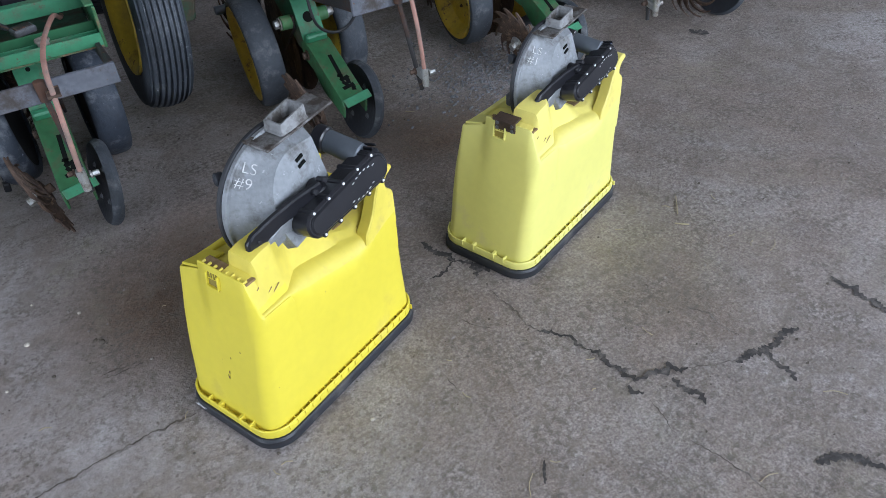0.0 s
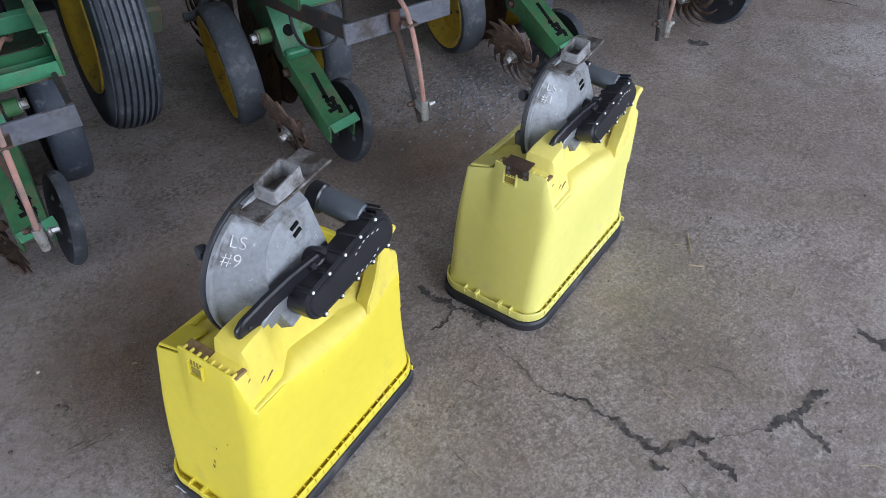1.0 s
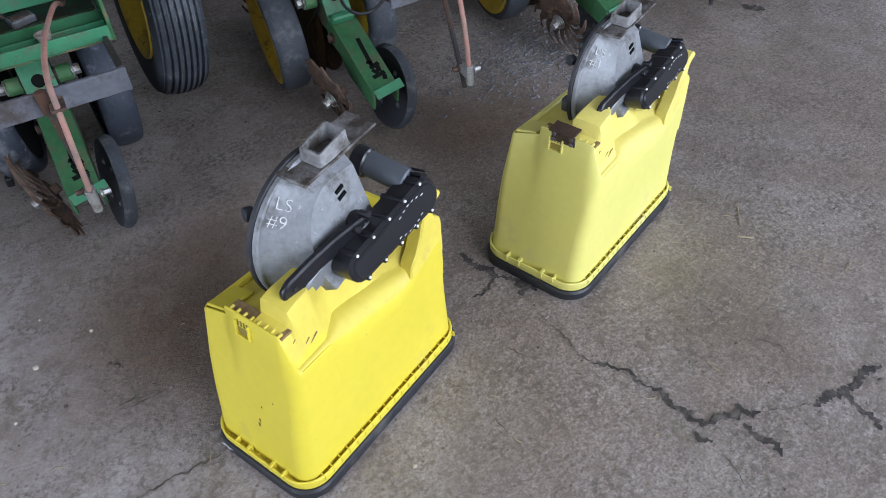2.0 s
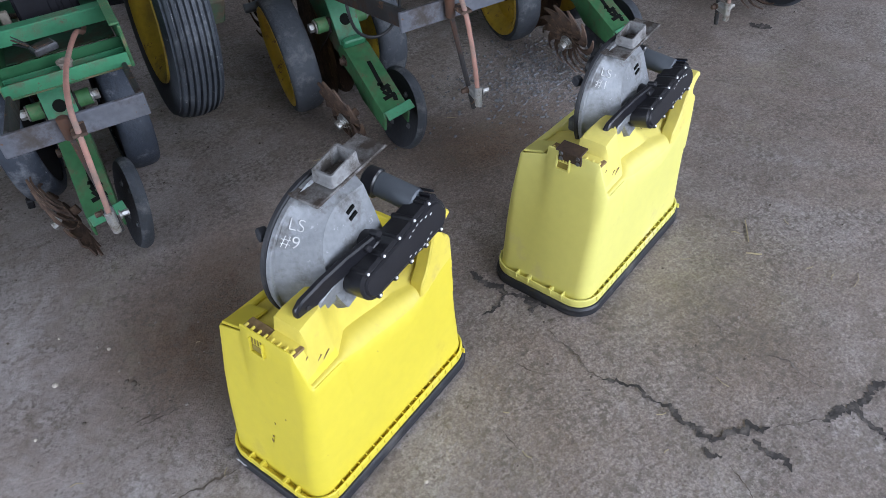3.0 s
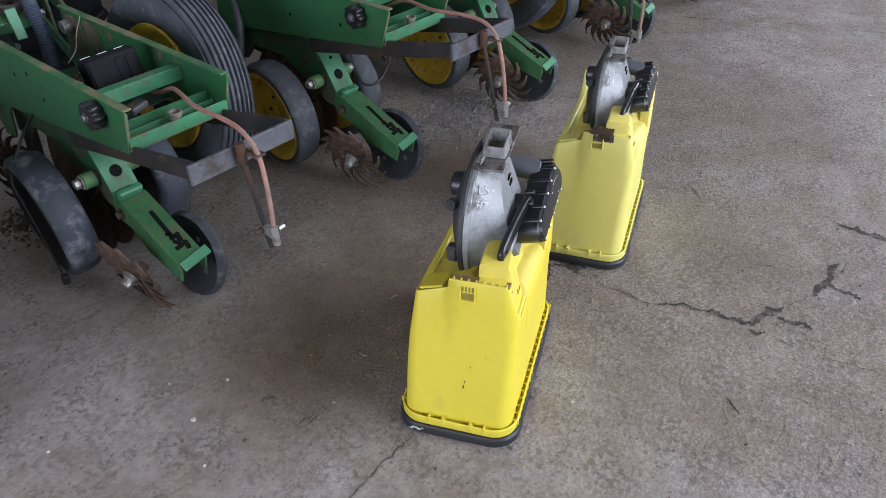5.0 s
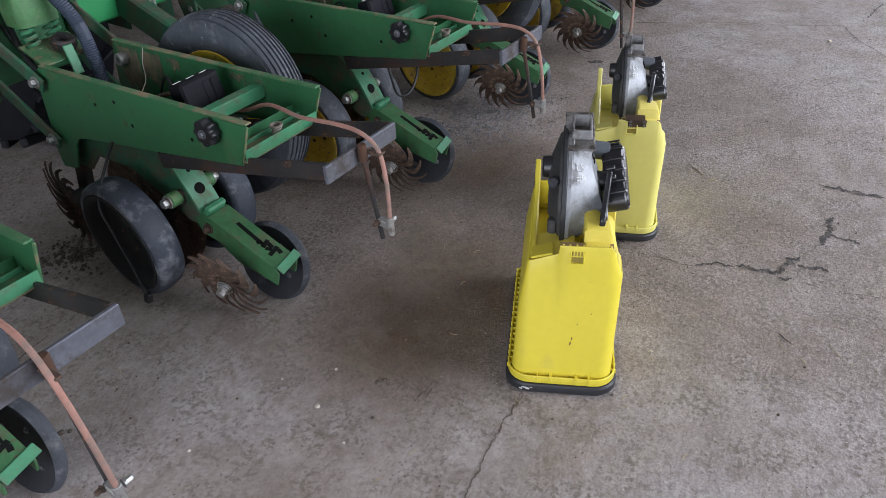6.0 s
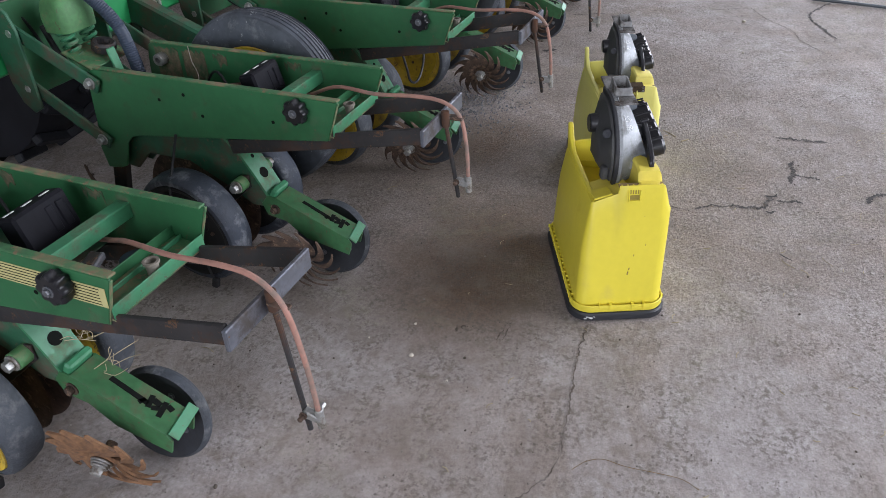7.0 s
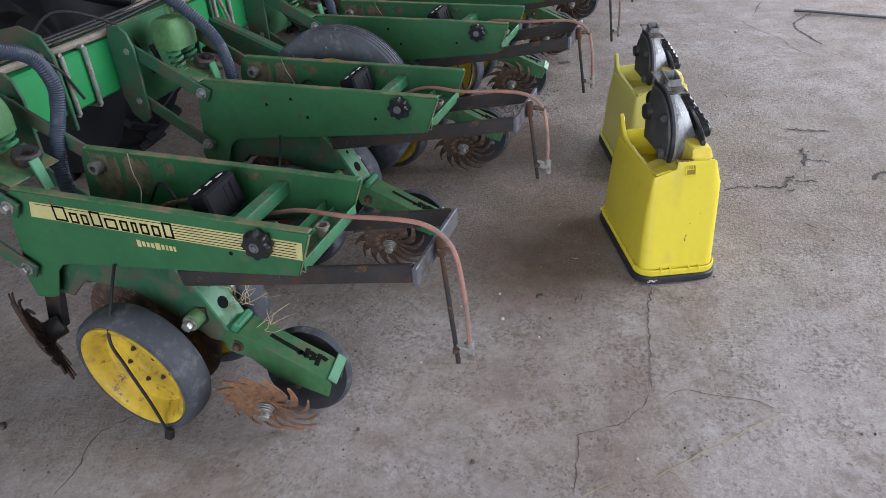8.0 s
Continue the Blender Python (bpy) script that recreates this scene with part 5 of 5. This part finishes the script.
def ribbed_tyre_wheel(m, label):
    t = thing("carrying_wheel", m, label, "wheel", "carrying wheels of the planter")
    r, w = 0.285, 0.06
    prof = [(0.172, -w * 0.75), (0.2, -w * 1.02), (0.24, -w * 1.08), (0.268, -w * 0.98)]
    ribs = 7
    for i in range(ribs):
        a, b = -w * 0.9 + i * (w * 1.8 / ribs), -w * 0.9 + (i + 1) * (w * 1.8 / ribs)
        crown = lambda z: r - 0.014 * (z / w) ** 2
        prof += [(crown(a) - 0.01, a + 0.001), (crown(a), a + 0.004), (crown(b), b - 0.004), (crown(b) - 0.01, b - 0.001)]
    prof += [(0.268, w * 0.98), (0.24, w * 1.08), (0.2, w * 1.02), (0.172, w * 0.75)]
    part("tyre", lathe(prof, pose(0, 0, 0, 0, -90, 0), 72), TYRE, t, "worn black ribbed tyre")
    rim = [(0, 0.01), (0.05, 0.01), (0.06, 0.0), (0.1, -0.006), (0.135, 0.012), (0.15, 0.045), (0.168, 0.058), (0.178, 0.062), (0.18, 0.055), (0.172, 0.05), (0.168, -0.05), (0.18, -0.062), (0.172, -0.062), (0.158, -0.045), (0.13, -0.02), (0, -0.02)]
    rim_ob = part("rim", lathe(rim, pose(0, 0, 0, 0, -90, 0), 48), YELLOW_RIM, t, "yellow steel wheel rim")
    for i in range(5):
        a = 1.2566 * i
        part("wheel_nut", bolt((-0.0, 0.075 * math.cos(a), 0.075 * math.sin(a)), (-0.016, 0.075 * math.cos(a), 0.075 * math.sin(a)), 0.01), STEEL, rim_ob)
    part("axle_arm", box(0.12, 0.31, 0.13, 0.06, 0.76, 0.09, 0.008, (22, 0, 0)), GREEN_DARK, t, "dark green wheel arm")
    return t


for x in (1.03, 2.6):
    ribbed_tyre_wheel(pose(x, 0.425, 0.41, 0, 6, 3), "black ribbed carrying wheel with yellow rim between row units")


# ---- cracks, straw and grit on the floor ----
def crack(points, width, seed, label="dark oil stained crack in the concrete"):
    """A ragged strip just proud of the concrete."""
    rnd = random.Random(seed)
    rough = smooth_path([(x, y, 0) for x, y in points], 10)
    step = 0.0035 if width > 0.0045 else 0.005
    line = [rough[0]]
    for a, b in zip(rough, rough[1:]):
        k = max(1, round((b - a).length / step))
        line += [a.lerp(b, (j + 1) / k) for j in range(k)]
    bm = bmesh.new()
    left, right = [], []
    for i, p in enumerate(line):
        d = (line[min(i + 1, len(line) - 1)] - line[max(i - 1, 0)]).normalized()
        side = Vector((-d.y, d.x, 0))
        f = min(1, (i + 0.3) / 5, (len(line) - 0.7 - i) / 5)
        slow = noise.noise(Vector((p.x * 34, p.y * 34, seed)))
        quick = noise.noise(Vector((p.x * 150, p.y * 150, seed + 9.5)))
        p = p + side * (0.005 * slow + 0.0025 * quick)
        wob = width * (0.3 + 0.7 * f) * max(0.25, 0.85 + 0.8 * slow)
        a, b = wob * max(0.15, 0.7 + 0.9 * quick + rnd.uniform(-0.2, 0.2)), wob * max(0.15, 0.7 - 0.9 * quick + rnd.uniform(-0.2, 0.2))
        lift = Vector((0, 0, 0.0008 + 0.00018 * (seed % 12)))
        left.append(bm.verts.new(p + side * a + lift))
        right.append(bm.verts.new(p - side * b + lift))
    for i in range(len(line) - 1):
        bm.faces.new((left[i], left[i + 1], right[i + 1], right[i]))
    return tagged(part("floor_crack", bm, CRACK if width > 0.0045 else CRACK_FAINT), label, "crack", kind="structure")


crack([(2.14, -1.17), (2.14, -1.25), (2.15, -1.36)], 0.012, 9)
crack([(1.7, -1.48), (1.76, -1.5), (1.8, -1.56)], 0.012, 10)
crack([(1.29, -1.21), (1.26, -1.25)], 0.006, 11)
crack([(4.09, -1.06), (4.25, -1.08), (4.39, -1.1)], 0.006, 16)
crack([(3.91, -0.97), (3.72, -1.06), (3.54, -1.2), (3.38, -1.25), (3.2, -1.37)], 0.0042, 17)
crack([(4.13, -1.4), (3.85, -1.29), (3.6, -1.36), (3.46, -1.42)], 0.012, 18)
crack([(3.67, -0.35), (3.75, -0.55), (3.79, -0.71), (3.91, -0.97)], 0.004, 19)
crack([(3.5, 0.0), (3.58, -0.18)], 0.006, 20)
crack([(2.85, 0.0), (2.88, -0.07)], 0.025, 21)


for seed, (width, line) in enumerate((
        (0.012, [(1.407, -0.521), (1.422, -0.575), (1.444, -0.625), (1.474, -0.661), (1.493, -0.713)]),
        (0.005, [(1.441, -0.629), (1.406, -0.649), (1.38, -0.656), (1.359, -0.653)]),
        (0.012, [(1.474, -0.661), (1.46, -0.712)]),
        (0.0028, [(1.46, -0.771), (1.465, -0.847), (1.463, -0.898), (1.472, -0.934)]),
        (0.005, [(1.472, -0.934), (1.495, -0.96), (1.522, -0.988), (1.516, -1.013), (1.531, -1.038)]),
        (0.009, [(1.531, -1.038), (1.544, -1.065), (1.542, -1.091), (1.55, -1.114), (1.552, -1.134), (1.553, -1.156)]),
        (0.007, [(1.535, -1.16), (1.536, -1.181), (1.551, -1.19)]),
        (0.011, [(1.553, -1.156), (1.597, -1.162), (1.629, -1.174), (1.669, -1.192)]),
        (0.0095, [(1.624, -1.193), (1.628, -1.224), (1.641, -1.246), (1.635, -1.278)]),
        (0.002, [(1.669, -1.192), (1.716, -1.211), (1.769, -1.232)]),
        (0.013, [(1.763, -1.235), (1.803, -1.23), (1.831, -1.24), (1.86, -1.242), (1.9, -1.228), (1.946, -1.24)]),
        (0.0095, [(1.834, -1.242), (1.832, -1.278), (1.834, -1.308), (1.826, -1.332)]),
        (0.0024, [(1.797, -1.063), (1.817, -1.105), (1.815, -1.151), (1.827, -1.182)]),
        (0.002, [(1.55, -1.21), (1.543, -1.252), (1.536, -1.298)]),
        (0.002, [(1.781, -0.915), (1.761, -0.978), (1.764, -1.016)]),
        (0.0024, [(1.348, -0.809), (1.371, -0.849), (1.396, -0.873)]),
        (0.002, [(1.236, -0.932), (1.241, -0.985)]),
        (0.0034, [(0.759, -0.738), (0.676, -0.739), (0.593, -0.747), (0.51, -0.757), (0.434, -0.768), (0.36, -0.777), (0.293, -0.784)]),
        (0.0026, [(0.601, -0.523), (0.657, -0.526), (0.691, -0.529)]),
        (0.0022, [(0.616, -0.537), (0.661, -0.54), (0.695, -0.539)]),
        (0.0024, [(0.288, -0.784), (0.236, -0.774), (0.161, -0.735), (0.114, -0.681), (0.082, -0.634), (0.045, -0.64), (0.004, -0.645), (-0.103, -0.659)]),
        (0.0026, [(-0.184, 0.496), (-0.26, 0.542), (-0.31, 0.543), (-0.369, 0.516), (-0.46, 0.508)]),
        (0.003, [(0.292, 0.495), (0.209, 0.482), (0.14, 0.473)]),
        (0.0019, [(1.543, -1.315), (1.568, -1.384), (1.584, -1.47)]),
        (0.0019, [(1.315, -1.413), (1.333, -1.47)]))):
    crack(line, width, 40 + seed, "dark oil stained crack in the concrete" if width > 0.0045 else "faint brown hairline crack in the concrete")


def lug_tyre_wheel(m):
    """A large black wheel with slanting lugs, ahead of the toolbar."""
    t = thing("lug_wheel", m, "large black lugged tyre under the planter frame", "wheel")
    part("tyre", lathe([(0.24, -0.16), (0.34, -0.2), (0.44, -0.2), (0.485, -0.17), (0.495, 0), (0.485, 0.17), (0.44, 0.2), (0.34, 0.2), (0.24, 0.16)], pose(0, 0, 0, 0, -90, 0), 48), BLACK_TYRE, t)
    part("rim", lathe([(0, 0.05), (0.16, 0.05), (0.2, 0.14), (0.25, 0.16), (0.25, -0.16), (0.2, -0.14), (0.16, -0.05), (0, -0.05)], pose(0, 0, 0, 0, -90, 0), 32), BLACK_RIM, t)
    for i in range(36):
        side = 1 if i % 2 else -1
        if i < 2:
            bm = box(side * 0.09, 0, 0.508, 0.2, 0.035, 0.04, 0.006, (0, side * 4, side * 28))
            lug = part("lug", bm, BLACK_TYRE, t)
            meshes = [lug.data] if i == 0 else [meshes[0], lug.data]
        else:
            lug = new("lug", meshes[i % 2])
            lug.parent = t
        lug.matrix_basis = pose(0, 0, 0, 10 * i, 0, 0)
    return t


BLACK_TYRE = material("black tyre", (0.008, 0.0085, 0.012), 0.6, vary=0.3, scale=5, fine=50, bump=0.1, dirt=(0.03, 0.03, 0.032), dirt_amount=0.2, dirt_scale=6, spec=0.3)
lug_tyre_wheel(pose(1.08, 1.78, 0.52))
lug_tyre_wheel(pose(3.3, 1.78, 0.52))


def bulk_tank():
    """A made-up long black tank form, added as dark backdrop behind the toolbar."""
    t = thing("bulk_tank", pose(1.6, 2.95, 0), "long black tank-like form added as a dark backdrop behind the toolbar", "tank")
    part("shell", loft([[(x, y, z) for x, y in rounded_rect(-3.4 + i, 3.4 - i, -0.55 + i, 0.6 - i, 0.12)] for z, i in ((0.55, 0.12), (0.75, 0.02), (1.5, 0.0), (1.62, 0.04), (1.66, 0.12))]), BLACK_TYRE, t)
    for x in (-2.4, -0.8, 0.8, 2.4):
        part("strap", box(x, -0.555, 1.1, 0.06, 0.01, 0.85, 0.003), STEEL_DARK, t)
        part("leg", box(x, 0, 0.275, 0.1, 0.9, 0.55, 0.01), GREEN_DARK, t)
    return t


bulk_tank()


# ---- loose things on the floor ----
def scatter(name, mat, label, n, seed, spread, size):
    """Many small stones in one mesh, each a squashed irregular lump."""
    rnd = random.Random(seed)
    verts, faces = [], []
    ring = [(1, 0, 0), (0.3, 0.95, 0), (-0.8, 0.6, 0), (-0.8, -0.6, 0), (0.3, -0.95, 0)]
    for _ in range(n):
        x, y = spread(rnd)
        r = size(rnd)
        a, k = rnd.uniform(0, 6.28), len(verts)
        ca, sa = math.cos(a), math.sin(a)
        for px, py, _z in ring:
            q = rnd.uniform(0.6, 1.25)
            verts.append((x + r * q * (px * ca - py * sa), y + r * q * 0.75 * (px * sa + py * ca), 0.0003))
        for px, py, _z in ring:
            q = rnd.uniform(0.4, 0.85)
            verts.append((x + r * q * (px * ca - py * sa), y + r * q * 0.75 * (px * sa + py * ca), r * rnd.uniform(0.5, 1.0)))
        for i in range(5):
            j = (i + 1) % 5
            faces.append((k + i, k + j, k + 5 + j, k + 5 + i))
        faces.append(tuple(k + 5 + i for i in range(5)))
    me = bpy.data.meshes.new(name)
    me.from_pydata(verts, [], faces)
    me.materials.append(mat)
    return tagged(new(name, me), label, "debris", kind="stuff")


scatter("grit", STONE, "fine grey grit strewn over the concrete", 3600, 1, lambda r: (r.uniform(-1.0, 4.6), r.uniform(-2.0, 1.3)), lambda r: 0.0012 + 0.0036 * r.random() ** 3)
scatter("gravel_patch", GRAVEL, "patch of loose blue-grey gravel below a row unit", 1500, 2, lambda r: (r.gauss(2.1, 0.16), r.gauss(0.13, 0.13)), lambda r: 0.002 + 0.005 * r.random() ** 2)
scatter("soil_crumbs", DIRT, "dark crumbs of soil on the concrete", 1900, 3, lambda r: (r.uniform(-1.0, 4.2), r.uniform(-1.9, 1.0)), lambda r: 0.001 + 0.0034 * r.random() ** 4)


def straw(points, r=0.0014, label="pale dry straw on the concrete"):
    return tagged(part("straw", hose(points, r, 4, 5), STRAW), label, "straw", "straws on the floor")


straw([(1.985, -0.825, 0.003), (2.01, -0.85, 0.004)], 0.002)
straw([(2.02, -0.8, 0.002), (2.07, -0.74, 0.003)])
straw([(0.302, -1.105, 0.002), (0.225, -1.031, 0.003), (0.169, -0.983, 0.002), (0.118, -0.929, 0.004), (0.073, -0.892, 0.002), (0.028, -0.848, 0.003), (0.005, -0.827, 0.002)], 0.0012)
straw([(-0.028, -0.76, 0.002), (-0.047, -0.727, 0.003), (-0.077, -0.696, 0.002), (-0.099, -0.676, 0.002)], 0.001)
straw([(0.03, -0.85, 0.002), (0.022, -0.87, 0.004), (0.005, -0.885, 0.002)], 0.0009)
tagged(part("root_fibre", hose([(0.265, -0.819, 0.002), (0.297, -0.843, 0.003), (0.317, -0.877, 0.002), (0.315, -0.929, 0.002), (0.322, -0.997, 0.002), (0.324, -1.048, 0.002), (0.309, -1.085, 0.002)], 0.0007, 6, 5), SHELF_DUST), "thin dark root fibre curled on the concrete", "root")
rnd = random.Random(9)
for i in range(40):
    x, y, a, n = rnd.uniform(-0.6, 2.6), rnd.uniform(-1.6, 0.6), rnd.uniform(0, 6.28), rnd.uniform(0.008, 0.025)
    straw([(x, y, 0.0015), (x + n * math.cos(a), y + n * math.sin(a), 0.0025), (x + 2 * n * math.cos(a + 0.2), y + 2 * n * math.sin(a + 0.2), 0.0015)], 0.0009)
for i in range(45):
    x, y, a, n = rnd.uniform(-0.5, 2.4), rnd.uniform(-1.7, -0.3), rnd.uniform(0, 6.28), rnd.uniform(0.004, 0.013)
    straw([(x, y, 0.0012), (x + n * math.cos(a), y + n * math.sin(a), 0.002), (x + 2 * n * math.cos(a - 0.3), y + 2 * n * math.sin(a - 0.3), 0.0012)], 0.0011, "short brown bit of stalk on the concrete")
# dry stalks caught on the end unit
for i in range(26):
    cx, cy, cz = (C + 0.045, 0.2, 0.315) if i < 18 else (C + 0.025, 0.115, 0.272)
    p = Vector((cx + rnd.gauss(0, 0.012), cy + rnd.gauss(0, 0.014), cz + rnd.uniform(-0.01, 0.01)))
    q = p + Vector((rnd.gauss(0.01, 0.03), rnd.gauss(-0.02, 0.03), rnd.uniform(0.01, 0.055)))
    part("caught_straw", hose([p, p.lerp(q, 0.5) + Vector((rnd.gauss(0, 0.006), 0, rnd.gauss(0, 0.006))), q], 0.0008, 3, 5), STRAW, unit)
tagged(part("garden_hose", hose([(4.15, -1.3, 0.012), (4.13, -1.45, 0.012), (4.08, -1.7, 0.012), (4.05, -1.95, 0.012), (4.1, -2.6, 0.012), (4.3, -3.4, 0.012)], 0.009), MOTOR), "dark grey hose lying on the concrete", "hose")


def pebble(name, x, y, r, mat, label, seed):
    """A small lump with uneven facets, half sunk in dust."""
    bm = bmesh.new()
    bmesh.ops.create_icosphere(bm, subdivisions=2, radius=r)
    for v in bm.verts:
        v.co *= 1 + 0.35 * noise.noise(v.co / r * 0.9 + Vector((seed * 3.1, 0, 0)))
        v.co.z *= 0.7
    bmesh.ops.transform(bm, matrix=pose(x, y, r * 0.5, 0, 0, seed * 47), verts=bm.verts)
    return tagged(part(name, bm, mat, sharp=30), label, "stone" if name == "pebble" else "clod", "loose bits on the floor")


PALE_STONE = material("pale stone", (0.5, 0.45, 0.38), 0.85, vary=0.25, scale=60, fine=200, bump=0.2)
for k, (x, y, r) in enumerate(((0.222, -0.162, 0.0042), (0.476, -0.33, 0.0065), (0.597, -0.288, 0.004), (0.421, -0.455, 0.0035), (0.501, -0.191, 0.003), (1.058, -0.951, 0.0045), (0.045, -0.78, 0.004), (3.62, -0.95, 0.011), (3.1, -0.98, 0.007))):
    pebble("pebble", x, y, r, PALE_STONE, "small pale stone lying on the concrete", k + 1)
for k, (x, y, r) in enumerate(((-0.077, -0.409, 0.006), (-0.325, 0.813, 0.012), (0.628, -0.42, 0.007), (0.615, -0.405, 0.005), (0.516, -0.467, 0.004), (-0.06, -0.1, 0.005), (0.1, 0.142, 0.008), (0.115, 0.13, 0.006), (0.09, 0.155, 0.005))):
    pebble("soil_clod", x, y, r, DIRT, "dark clod of dry soil on the concrete", k + 20)
scatter("root_litter", DIRT, "brown litter of roots and soil under the planter", 420, 8, lambda r: (r.gauss(0.578, 0.05), r.gauss(0.781, 0.05)), lambda r: 0.002 + 0.007 * r.random() ** 2)
